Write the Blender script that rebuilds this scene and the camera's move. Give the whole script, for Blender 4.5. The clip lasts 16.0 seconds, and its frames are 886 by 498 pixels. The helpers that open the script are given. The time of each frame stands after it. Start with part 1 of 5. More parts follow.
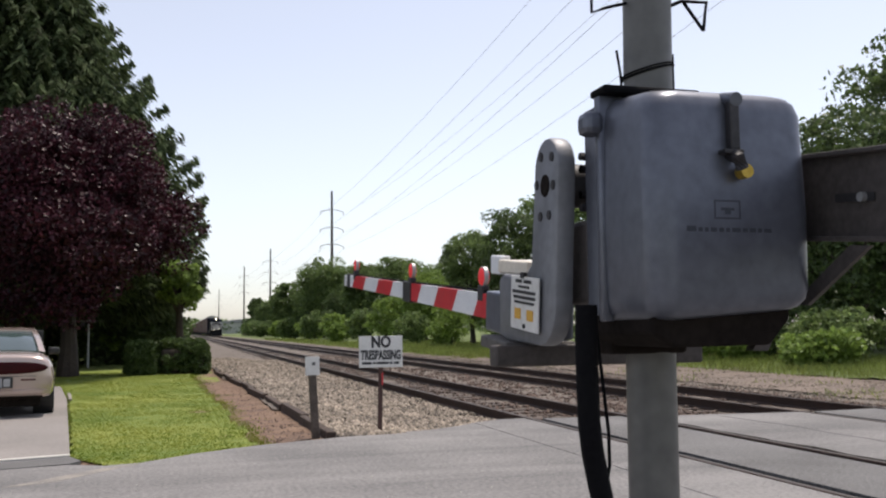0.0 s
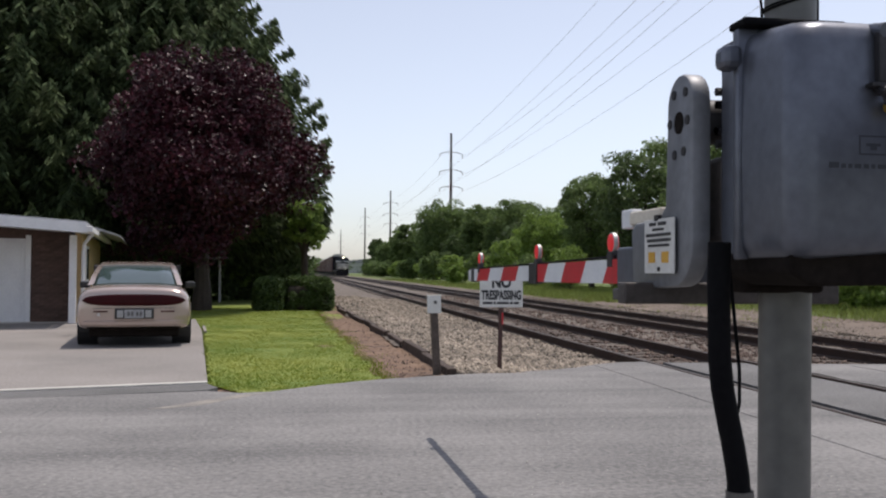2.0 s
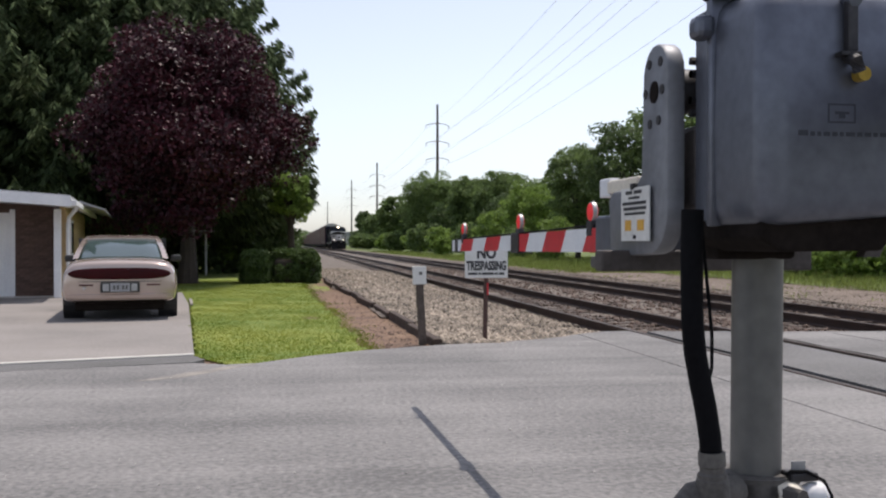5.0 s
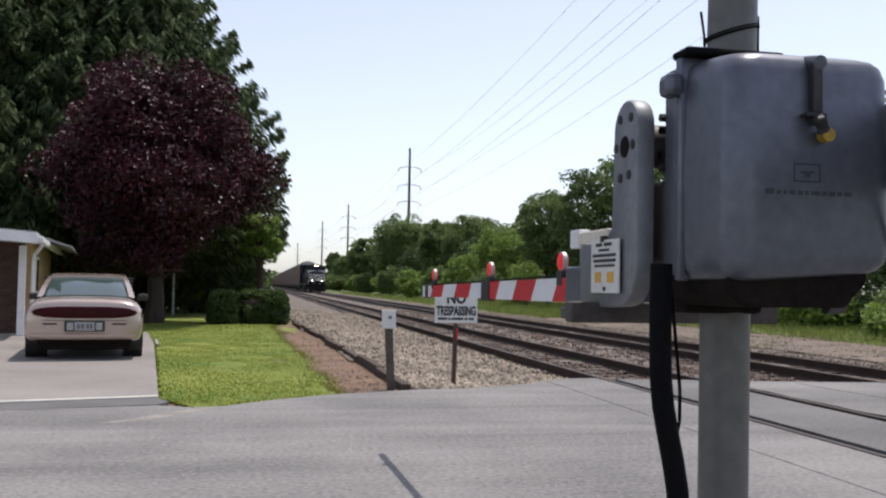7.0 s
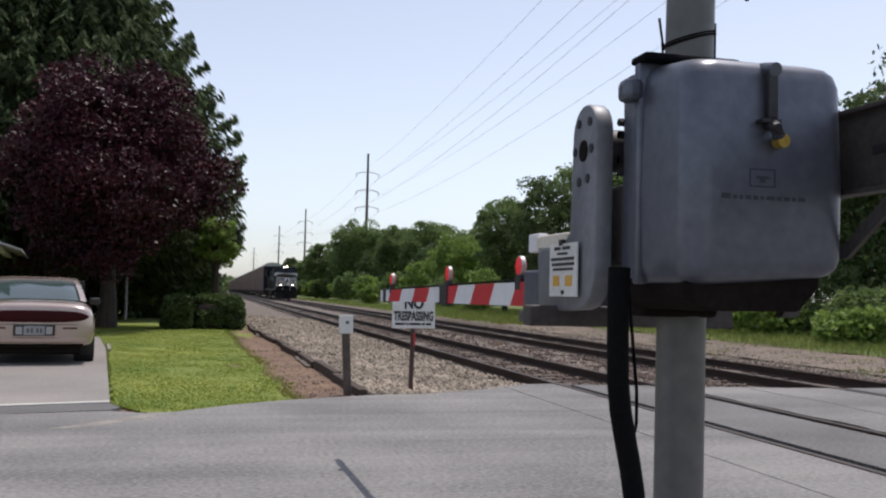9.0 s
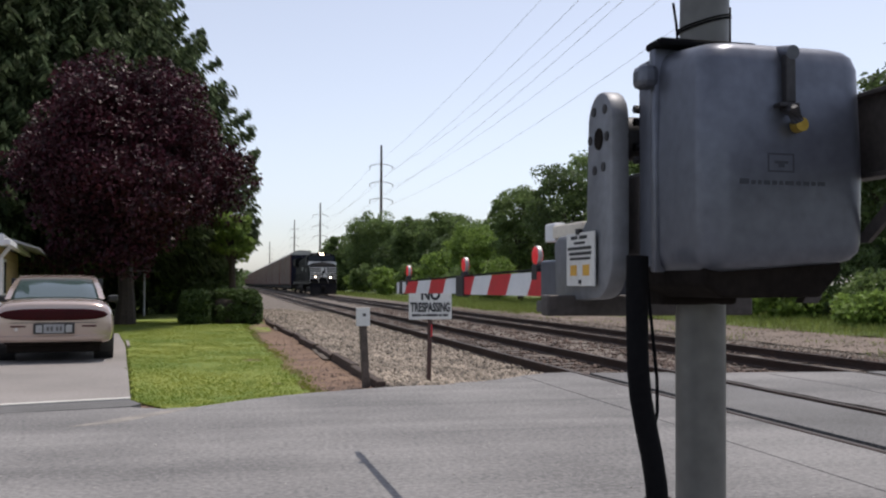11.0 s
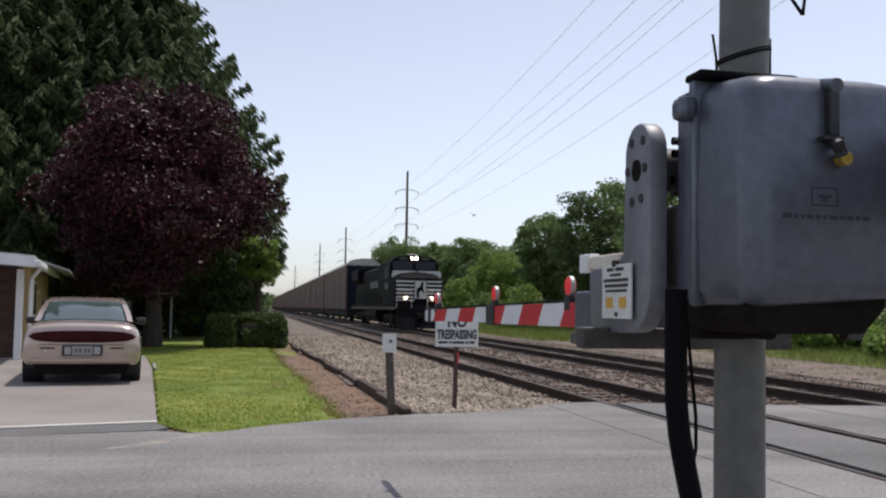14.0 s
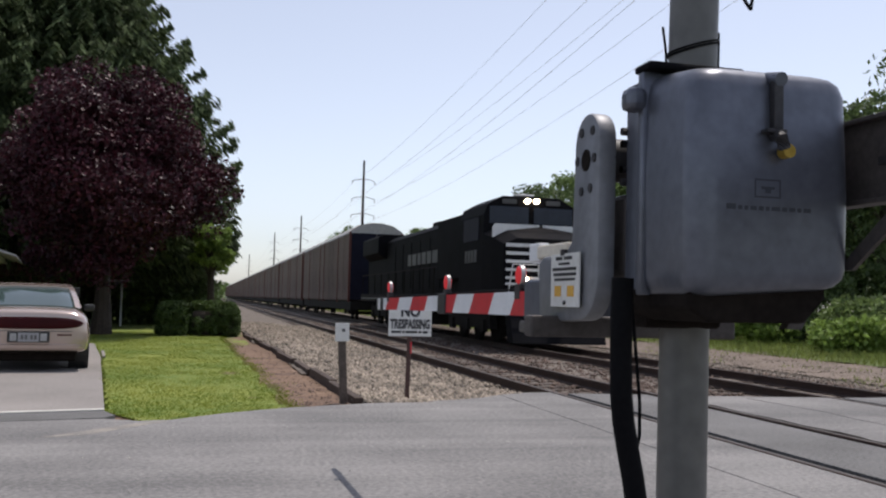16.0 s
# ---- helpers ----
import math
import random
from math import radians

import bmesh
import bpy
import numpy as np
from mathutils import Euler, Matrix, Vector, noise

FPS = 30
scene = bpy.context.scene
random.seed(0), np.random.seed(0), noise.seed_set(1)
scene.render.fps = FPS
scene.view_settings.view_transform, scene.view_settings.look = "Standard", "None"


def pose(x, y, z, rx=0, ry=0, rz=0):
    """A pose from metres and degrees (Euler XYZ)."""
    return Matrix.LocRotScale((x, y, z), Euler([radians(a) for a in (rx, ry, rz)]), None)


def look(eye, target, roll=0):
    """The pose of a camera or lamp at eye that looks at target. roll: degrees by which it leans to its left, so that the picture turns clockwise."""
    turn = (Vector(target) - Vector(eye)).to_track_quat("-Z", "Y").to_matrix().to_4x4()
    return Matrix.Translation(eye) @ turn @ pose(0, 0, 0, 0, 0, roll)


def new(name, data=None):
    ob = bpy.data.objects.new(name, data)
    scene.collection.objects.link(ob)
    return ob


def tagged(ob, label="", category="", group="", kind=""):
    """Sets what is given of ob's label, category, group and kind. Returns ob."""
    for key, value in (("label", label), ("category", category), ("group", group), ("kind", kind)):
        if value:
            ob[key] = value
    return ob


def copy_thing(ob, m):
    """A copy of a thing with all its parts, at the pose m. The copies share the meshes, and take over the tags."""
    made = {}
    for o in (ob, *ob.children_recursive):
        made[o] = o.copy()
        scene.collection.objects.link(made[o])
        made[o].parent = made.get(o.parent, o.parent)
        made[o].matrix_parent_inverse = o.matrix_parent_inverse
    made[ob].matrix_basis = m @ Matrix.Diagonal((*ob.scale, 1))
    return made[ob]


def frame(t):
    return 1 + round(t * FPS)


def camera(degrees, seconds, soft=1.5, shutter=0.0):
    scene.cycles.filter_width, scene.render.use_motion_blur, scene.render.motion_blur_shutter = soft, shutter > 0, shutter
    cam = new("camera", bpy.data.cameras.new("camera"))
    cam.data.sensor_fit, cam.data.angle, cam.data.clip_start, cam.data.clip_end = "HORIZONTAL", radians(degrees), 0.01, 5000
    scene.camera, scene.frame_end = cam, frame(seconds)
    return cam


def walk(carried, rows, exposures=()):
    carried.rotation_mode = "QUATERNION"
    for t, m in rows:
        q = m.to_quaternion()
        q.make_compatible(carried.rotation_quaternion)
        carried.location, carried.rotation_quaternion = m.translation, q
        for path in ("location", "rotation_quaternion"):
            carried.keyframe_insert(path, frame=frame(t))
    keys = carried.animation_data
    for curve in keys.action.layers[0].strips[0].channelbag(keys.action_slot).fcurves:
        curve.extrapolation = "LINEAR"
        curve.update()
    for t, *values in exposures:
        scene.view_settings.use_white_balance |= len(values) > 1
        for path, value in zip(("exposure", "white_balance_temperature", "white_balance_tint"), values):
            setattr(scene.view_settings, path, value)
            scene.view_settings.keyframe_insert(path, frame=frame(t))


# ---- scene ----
cam = camera(51.3, 16.0, soft=2.2)
PATH = [
    (0, (0.062, 0.143, 1.324), (0.612, 2.058, 1.496), -0.7),
    (0.5, (0.059, 0.166, 1.321), (0.495, 2.114, 1.456), -0.4),
    (1, (0.052, 0.149, 1.315), (0.439, 2.106, 1.465), 0.7),
    (1.5, (0.053, 0.14, 1.312), (0.433, 2.098, 1.456), 0.6),
    (2, (0.009, 0.1, 1.296), (0.311, 2.077, 1.345), 0.4),
    (2.5, (0.012, 0.085, 1.288), (0.256, 2.07, 1.257), -0.0),
    (3, (0.034, 0.11, 1.282), (0.318, 2.09, 1.244), 1.4),
    (3.5, (0.029, 0.062, 1.283), (0.34, 2.038, 1.249), 1.1),
    (3.7, (0.029, 0.055, 1.281), (0.359, 2.027, 1.251), 0.6),
    (5.8, (0.03, 0.051, 1.304), (0.364, 2.023, 1.334), -0.5),
    (6, (0.027, 0.049, 1.31), (0.399, 2.014, 1.363), -0.2),
    (6.5, (0.02, 0.043, 1.306), (0.427, 2.0, 1.383), 0.8),
    (7, (0.025, 0.047, 1.307), (0.417, 2.007, 1.389), 1.0),
    (7.5, (0.03, 0.045, 1.297), (0.471, 1.992, 1.403), 1.5),
    (8, (0.03, 0.049, 1.299), (0.518, 1.985, 1.414), 1.3),
    (8.5, (0.026, 0.057, 1.299), (0.506, 1.996, 1.403), 1.4),
    (9, (0.024, 0.061, 1.295), (0.505, 2.0, 1.392), 1.3),
    (9.5, (0.027, 0.075, 1.301), (0.498, 2.017, 1.389), 1.1),
    (12, (0.021, 0.071, 1.301), (0.467, 2.019, 1.375), -0.1),
    (12.5, (0.017, 0.068, 1.301), (0.462, 2.017, 1.38), -0.0),
    (13, (0.0, 0.071, 1.319), (0.48, 2.009, 1.451), 0.5),
    (13.5, (-0.005, 0.088, 1.319), (0.424, 2.037, 1.45), 0.7),
    (14, (-0.007, 0.101, 1.317), (0.389, 2.057, 1.448), 0.9),
    (14.5, (-0.003, 0.107, 1.313), (0.395, 2.064, 1.416), 1.0),
    (15, (-0.003, 0.096, 1.312), (0.406, 2.051, 1.417), 1.1),
    (15.5, (-0.004, 0.09, 1.309), (0.425, 2.04, 1.419), 1.2),
    (16, (0.013, 0.096, 1.304), (0.503, 2.032, 1.417), 1.5),
]
walk(cam, [(t, look(eye, target, roll)) for t, eye, target, roll in PATH],
     [(0.0, 0.38, 6720, 14), (0.5, 0.28, 6500, 14), (1.5, 0.16, 6420, 14), (2.5, 0.16, 6600, 14), (3.5, 0.3, 6600, 14), (6.0, 0.38, 6450, 14), (7.0, 0.38, 6450, 14),
      (8.0, 0.21, 6420, 14), (9.5, 0.19, 6420, 14), (12.0, 0.17, 6480, 14), (16.0, 0.17, 6420, 14)])

# ---- light ----
SUN = Vector((0.29, 0.22, 1.0)).normalized()   # the way to the sun
SUN_EL, SUN_AZ = math.asin(SUN.z), math.atan2(SUN.x, SUN.y)
world = bpy.data.worlds.new("sky")
scene.world = world
world.use_nodes = True
wn = world.node_tree.nodes
sky = wn.new("ShaderNodeTexSky")
sky.sky_type, sky.sun_disc = "NISHITA", False
sky.sun_elevation, sky.sun_rotation = SUN_EL, SUN_AZ
sky.dust_density, sky.air_density, sky.ozone_density, sky.altitude = 1.0, 1.0, 3.0, 60
pale = wn.new("ShaderNodeHueSaturation")
pale.inputs["Saturation"].default_value = 0.52
world.node_tree.links.new(sky.outputs[0], pale.inputs["Color"])
world.node_tree.links.new(pale.outputs[0], wn["Background"].inputs[0])
wn["Background"].inputs[1].default_value = 0.143
sun = new("sun", bpy.data.lights.new("sun", "SUN"))
sun.data.energy, sun.data.angle, sun.data.color = 3.3, radians(0.53), (1.0, 0.94, 0.85)
sun.matrix_world = look((0, 0, 0), -SUN)

# ---- materials ----
def material(name, a, b=None, rough=0.7, metal=0.0, scale=3.0, fine=40.0, bump=0.0, bumpscale=60.0, spec=0.5, coat=0.0, island=0.0, each=0.0, streak=0.0, speckle=0.0):
    """Two tones a and b mixed by coarse and fine noise in metres; bump: fine relief in metres."""
    m = bpy.data.materials.new(name)
    m.use_nodes = True
    nt = m.node_tree
    n, l = nt.nodes, nt.links
    p = n["Principled BSDF"]
    p.inputs["Roughness"].default_value, p.inputs["Metallic"].default_value = rough, metal
    p.inputs["Specular IOR Level"].default_value, p.inputs["Coat Weight"].default_value = spec, coat
    b = b or tuple(c * 0.75 for c in a)
    tc = n.new("ShaderNodeTexCoord")
    coarse, grain = n.new("ShaderNodeTexNoise"), n.new("ShaderNodeTexNoise")
    for node, s, d in ((coarse, scale, 5), (grain, fine, 3)):
        node.inputs["Scale"].default_value, node.inputs["Detail"].default_value = s, d
        l.new(tc.outputs["Object"], node.inputs["Vector"])
    add = n.new("ShaderNodeMath")
    add.operation = "ADD"
    l.new(coarse.outputs[0], add.inputs[0])
    l.new(grain.outputs[0], add.inputs[1])
    if streak:
        mp, long, mul, plus = n.new("ShaderNodeMapping"), n.new("ShaderNodeTexNoise"), n.new("ShaderNodeMath"), n.new("ShaderNodeMath")
        mp.inputs["Rotation"].default_value, mp.inputs["Scale"].default_value = (0, 0, -0.35), (0.16, 1.7, 1)
        long.inputs["Scale"].default_value, long.inputs["Detail"].default_value, long.inputs["Distortion"].default_value = 1.0, 3, 0.6
        mul.operation = "MULTIPLY_ADD"
        mul.inputs[1].default_value, mul.inputs[2].default_value = streak, -streak / 2
        l.new(tc.outputs["Object"], mp.inputs[0])
        l.new(mp.outputs[0], long.inputs["Vector"])
        l.new(long.outputs[0], mul.inputs[0])
        l.new(add.outputs[0], plus.inputs[0])
        l.new(mul.outputs[0], plus.inputs[1])
        add = plus
    if speckle:
        grit, gm, gp = n.new("ShaderNodeTexNoise"), n.new("ShaderNodeMath"), n.new("ShaderNodeMath")
        grit.inputs["Scale"].default_value, grit.inputs["Detail"].default_value, grit.inputs["Roughness"].default_value = 26.0, 6, 0.75
        gm.operation = "MULTIPLY_ADD"
        gm.inputs[1].default_value, gm.inputs[2].default_value = speckle, -speckle / 2
        l.new(tc.outputs["Object"], grit.inputs["Vector"])
        l.new(grit.outputs[0], gm.inputs[0])
        l.new(add.outputs[0], gp.inputs[0])
        l.new(gm.outputs[0], gp.inputs[1])
        add = gp
    ramp = n.new("ShaderNodeMapRange")
    ramp.inputs[1].default_value, ramp.inputs[2].default_value = 0.72, 1.28
    l.new(add.outputs[0], ramp.inputs[0])
    mix = n.new("ShaderNodeMix")
    mix.data_type = "RGBA"
    mix.inputs[6].default_value, mix.inputs[7].default_value = (*a, 1), (*b, 1)
    l.new(ramp.outputs[0], mix.inputs[0])
    out = mix.outputs[2]
    if island or each:
        src = n.new("ShaderNodeNewGeometry").outputs["Random Per Island"] if island else n.new("ShaderNodeObjectInfo").outputs["Random"]
        mr = n.new("ShaderNodeMapRange")
        mr.inputs[3].default_value, mr.inputs[4].default_value = 1 - (island or each), 1 + (island or each)
        l.new(src, mr.inputs[0])
        hsv = n.new("ShaderNodeHueSaturation")
        l.new(out, hsv.inputs["Color"])
        l.new(mr.outputs[0], hsv.inputs["Value"])
        out = hsv.outputs[0]
    l.new(out, p.inputs["Base Color"])
    if bump:
        bn, bu = n.new("ShaderNodeTexNoise"), n.new("ShaderNodeBump")
        bn.inputs["Scale"].default_value, bn.inputs["Detail"].default_value = bumpscale, 4
        bu.inputs["Strength"].default_value, bu.inputs["Distance"].default_value = 1.0, bump
        l.new(tc.outputs["Object"], bn.inputs["Vector"])
        l.new(bn.outputs[0], bu.inputs["Height"])
        l.new(bu.outputs[0], p.inputs["Normal"])
    return m


def leaf_material(name, a, b, rough=0.5, thru=0.35, spec=0.3, vary=0.4):
    m = material(name, a, b, rough, scale=0.6, fine=6.0, island=vary, spec=spec)
    nt = m.node_tree
    n, l = nt.nodes, nt.links
    p = n["Principled BSDF"]
    tr, mx = n.new("ShaderNodeBsdfTranslucent"), n.new("ShaderNodeMixShader")
    l.new(p.inputs["Base Color"].links[0].from_socket, tr.inputs["Color"])
    mx.inputs[0].default_value = thru
    l.new(p.outputs[0], mx.inputs[1])
    l.new(tr.outputs[0], mx.inputs[2])
    l.new(mx.outputs[0], n["Material Output"].inputs["Surface"])
    return m


def glow(name, colour, strength):
    m = bpy.data.materials.new(name)
    m.use_nodes = True
    p = m.node_tree.nodes["Principled BSDF"]
    p.inputs["Base Color"].default_value = (*colour, 1)
    p.inputs["Emission Color"].default_value, p.inputs["Emission Strength"].default_value = (*colour, 1), strength
    return m


ASPHALT = material("asphalt", (0.222, 0.213, 0.206), (0.096, 0.0935, 0.092), 0.9, scale=0.55, fine=24, bump=0.006, bumpscale=38, streak=0.6, speckle=1.3)
ASPHALT_NEW = material("asphalt_patch", (0.165, 0.162, 0.16), (0.075, 0.073, 0.071), 0.9, scale=0.7, fine=35, bump=0.01, bumpscale=50, speckle=1.5)
DRIVE = material("drive_asphalt", (0.275, 0.25, 0.232), (0.15, 0.138, 0.128), 0.9, scale=0.4, fine=30, bump=0.006, bumpscale=60, speckle=0.8)
GUTTER = material("worn_asphalt", (0.135, 0.132, 0.13), (0.085, 0.083, 0.08), 0.9, scale=0.8, fine=80, bump=0.004, bumpscale=110)
SAND = material("sandy_grit", (0.27, 0.245, 0.215), (0.16, 0.15, 0.14), 0.95, scale=3, fine=40, bump=0.004, speckle=1.2)
CONCRETE = material("concrete", (0.5, 0.48, 0.44), (0.38, 0.36, 0.33), 0.8, scale=2, fine=60, bump=0.002)
EARTH = material("earth", (0.22, 0.14, 0.09), (0.075, 0.044, 0.03), 0.95, scale=1.6, fine=14, speckle=0.9, bump=0.02, bumpscale=18)
YARD = material("gravel_yard", (0.2, 0.155, 0.124), (0.1, 0.078, 0.062), 0.95, scale=0.8, fine=20, bump=0.02, bumpscale=25)
FIELD = material("field", (0.13, 0.17, 0.045), (0.08, 0.11, 0.03), 0.95, scale=0.05, fine=2.0, bump=0.05, bumpscale=4)
LAWN = material("lawn_soil", (0.2, 0.22, 0.034), (0.085, 0.14, 0.019), 0.95, scale=0.42, fine=5, bump=0.006, bumpscale=30)
BALLAST = material("ballast_bed", (0.17, 0.14, 0.115), (0.08, 0.066, 0.055), 0.95, scale=5, fine=22, bump=0.03, bumpscale=22)
STONE = material("ballast_stone", (0.275, 0.23, 0.182), (0.1, 0.082, 0.064), 0.9, scale=0.6, fine=30, island=0.62)
RUST_STONE = material("rusty_stone", (0.125, 0.085, 0.066), (0.06, 0.042, 0.033), 0.9, scale=0.6, fine=30, island=0.45)
GRASS = leaf_material("grass_blade", (0.24, 0.26, 0.042), (0.125, 0.185, 0.026), 0.9, 0.45, 0.02, 0.06)
WEED = leaf_material("weed_blade", (0.22, 0.25, 0.07), (0.15, 0.2, 0.045), 0.65, 0.35, 0.25)
SLEEPER = material("sleeper_wood", (0.085, 0.062, 0.05), (0.04, 0.03, 0.024), 0.9, scale=4, fine=40, bump=0.006, bumpscale=40, each=0.3)
TIMBER = material("old_timber", (0.075, 0.051, 0.038), (0.032, 0.022, 0.017), 0.92, scale=4, fine=40, bump=0.008, bumpscale=35, each=0.25)
RAIL = material("rusty_rail", (0.06, 0.034, 0.026), (0.03, 0.019, 0.015), 0.75, 0.3, scale=3, fine=50)
RAIL_TOP = material("dulled_rail_head", (0.055, 0.045, 0.04), (0.032, 0.027, 0.024), 0.7, 0.2, scale=2, fine=60)
RUBBER = material("black_rubber", (0.008, 0.008, 0.009), (0.004, 0.004, 0.005), 0.8, spec=0.08, scale=3, fine=50)
HOUSING = material("grey_cast_aluminium", (0.135, 0.144, 0.176), (0.095, 0.102, 0.126), 0.37, 0.5, scale=2.2, fine=26, bump=0.00012, bumpscale=60)
CAST_MARK = material("dulled_cast_lettering", (0.05, 0.054, 0.068), (0.036, 0.039, 0.05), 0.5, 0.3, scale=20, fine=60)
HOUSING_DIRT = material("dirty_casting", (0.12, 0.11, 0.1), (0.065, 0.058, 0.053), 0.75, 0.1, scale=7, fine=60, bump=0.001)
GALV = material("galvanised_steel", (0.42, 0.42, 0.42), (0.3, 0.3, 0.3), 0.5, 0.55, scale=5, fine=35, bump=0.0006, bumpscale=60)
POLE = material("weathered_aluminium_pole", (0.15, 0.147, 0.139), (0.1, 0.098, 0.094), 0.5, 0.35, scale=2.5, fine=14, bump=0.0004, bumpscale=40)
PLATE = material("cast_grey_plate", (0.205, 0.21, 0.228), (0.145, 0.149, 0.162), 0.5, 0.25, scale=5, fine=25, bump=0.0005, bumpscale=60)
BROWN_STEEL = material("weathered_steel", (0.095, 0.082, 0.078), (0.055, 0.047, 0.044), 0.65, 0.35, scale=5, fine=40, bump=0.001)
DARK_STEEL = material("dark_steel", (0.045, 0.042, 0.045), (0.025, 0.024, 0.026), 0.55, 0.4, scale=8, fine=50)
WHITE_TAPE = material("white_reflective_sheet", (0.78, 0.79, 0.8), (0.66, 0.67, 0.69), 0.4, scale=6, fine=60)
RED_TAPE = material("red_reflective_sheet", (0.62, 0.018, 0.03), (0.47, 0.014, 0.022), 0.4, scale=6, fine=60)
# near black: road tar, and shade under housing and car put into colour
TAR_AND_SHADE = material("tar_and_shade", (0.02, 0.016, 0.014), (0.01, 0.008, 0.007), 0.9, spec=0.05, scale=8, fine=40)
CREAM = material("cream_painted_metal", (0.7, 0.64, 0.54), (0.55, 0.5, 0.42), 0.55, scale=8, fine=50)
BRASS = material("brass_padlock", (0.62, 0.42, 0.08), (0.45, 0.3, 0.05), 0.4, 0.7, scale=20, fine=80)
SIGN_WHITE = material("white_sign_paint", (0.72, 0.71, 0.68), (0.58, 0.57, 0.54), 0.5, scale=6, fine=40)
SIGN_BLACK = material("black_sign_paint", (0.03, 0.03, 0.035), (0.02, 0.02, 0.022), 0.6)
SIGN_YELLOW = material("yellow_sign_paint", (0.75, 0.42, 0.05), (0.6, 0.32, 0.04), 0.5)
RED_LENS = glow("red_lamp_lens", (0.7, 0.02, 0.025), 0.18)
POST_WOOD = material("weathered_post", (0.12, 0.095, 0.08), (0.06, 0.048, 0.04), 0.9, scale=6, fine=50, bump=0.003)
POST_STEEL = material("rusty_channel", (0.11, 0.06, 0.05), (0.06, 0.034, 0.03), 0.8, 0.2, scale=8, fine=50)
BARK = material("bark", (0.062, 0.047, 0.036), (0.03, 0.023, 0.018), 0.95, scale=3, fine=25, bump=0.02, bumpscale=20)
PLUM_LEAF = leaf_material("purple_leaf", (0.062, 0.012, 0.021), (0.02, 0.005, 0.009), 0.48, 0.1, 0.25, 0.75)
SPRUCE_LEAF = leaf_material("spruce_needle", (0.108, 0.14, 0.064), (0.046, 0.07, 0.034), 0.8, 0.34, 0.12, 0.65)
DARK_LEAF = leaf_material("dark_green_leaf", (0.1, 0.145, 0.05), (0.06, 0.092, 0.034), 0.5, 0.42)
MID_LEAF = leaf_material("green_leaf", (0.155, 0.215, 0.075), (0.1, 0.148, 0.05), 0.55, 0.52)
LIGHT_LEAF = leaf_material("light_green_leaf", (0.21, 0.3, 0.07), (0.14, 0.21, 0.045), 0.55, 0.45)
HEDGE_LEAF = leaf_material("hedge_leaf", (0.085, 0.13, 0.036), (0.048, 0.078, 0.022), 0.55, 0.3)
CREOSOTE = material("creosoted_pole", (0.075, 0.06, 0.05), (0.04, 0.032, 0.028), 0.9, scale=2, fine=30)
WIRE = material("power_line", (0.3, 0.3, 0.31), (0.25, 0.25, 0.26), 0.6, 0.3)
CAR_PAINT = material("champagne_car_paint", (0.48, 0.385, 0.34), (0.42, 0.335, 0.295), 0.2, 0.5, scale=1, fine=200, coat=0.6)
CAR_GLASS = material("tinted_car_glass", (0.05, 0.075, 0.075), (0.04, 0.06, 0.06), 0.04, 0.0, spec=1.0)
CAR_LIGHT = material("dark_red_tail_light", (0.045, 0.003, 0.004), (0.025, 0.002, 0.003), 0.35, spec=0.12)
CAR_TRIM = material("black_car_trim", (0.02, 0.02, 0.021), (0.014, 0.014, 0.015), 0.5)
TYRE = material("tyre_rubber", (0.02, 0.02, 0.021), (0.013, 0.013, 0.013), 0.85, scale=8, fine=60)
RIM = material("alloy_rim", (0.5, 0.5, 0.5), (0.35, 0.35, 0.35), 0.35, 0.8)
BRICK_BROWN = material("brown_brick", (0.12, 0.075, 0.06), (0.075, 0.046, 0.038), 0.9, scale=6, fine=30, each=0.25)
SIDING = material("tan_siding", (0.5, 0.36, 0.18), (0.4, 0.28, 0.14), 0.8, scale=3, fine=30)
WHITE_PAINT = material("white_house_paint", (0.74, 0.74, 0.75), (0.62, 0.62, 0.64), 0.55, scale=2, fine=30)
ROOF_GREY = material("grey_roofing", (0.33, 0.33, 0.34), (0.25, 0.25, 0.26), 0.8, scale=2, fine=30, bump=0.004)
LOCO_BLACK = material("black_locomotive_paint", (0.011, 0.011, 0.013), (0.006, 0.006, 0.007), 0.7, scale=0.8, fine=12, spec=0.03)
LOCO_BLUE = material("dark_blue_locomotive_paint", (0.014, 0.015, 0.03), (0.009, 0.009, 0.018), 0.6, scale=0.8, fine=12, spec=0.1)
LOCO_WHITE = material("white_locomotive_stripe", (0.74, 0.74, 0.74), (0.56, 0.56, 0.56), 0.5)
LOCO_LETTER = material("dulled_white_lettering", (0.085, 0.085, 0.085), (0.05, 0.05, 0.05), 0.6)
LOCO_GREY = material("grimy_underframe", (0.022, 0.02, 0.019), (0.012, 0.011, 0.01), 0.85, 0.0, scale=2, fine=20, spec=0.1)
LOCO_GLASS = material("cab_glass", (0.02, 0.027, 0.045), (0.014, 0.019, 0.032), 0.22, spec=0.25)
HEADLIGHT = glow("headlight", (1.0, 0.8, 0.56), 14.0)
RACK_SIDE = material("galvanised_rack_panel", (0.18, 0.14, 0.125), (0.105, 0.08, 0.072), 0.85, 0.0, spec=0.1, scale=0.5, fine=8, each=0.1)
RACK_RUST = material("rusty_rack_frame", (0.17, 0.06, 0.048), (0.09, 0.036, 0.03), 0.85, scale=1.5, fine=12)
RACK_ROOF = material("weathered_rack_roof", (0.5, 0.48, 0.45), (0.36, 0.34, 0.32), 0.6, 0.2, scale=0.5, fine=6)
BIRD = material("black_feathers", (0.02, 0.02, 0.022), (0.012, 0.012, 0.014), 0.6)
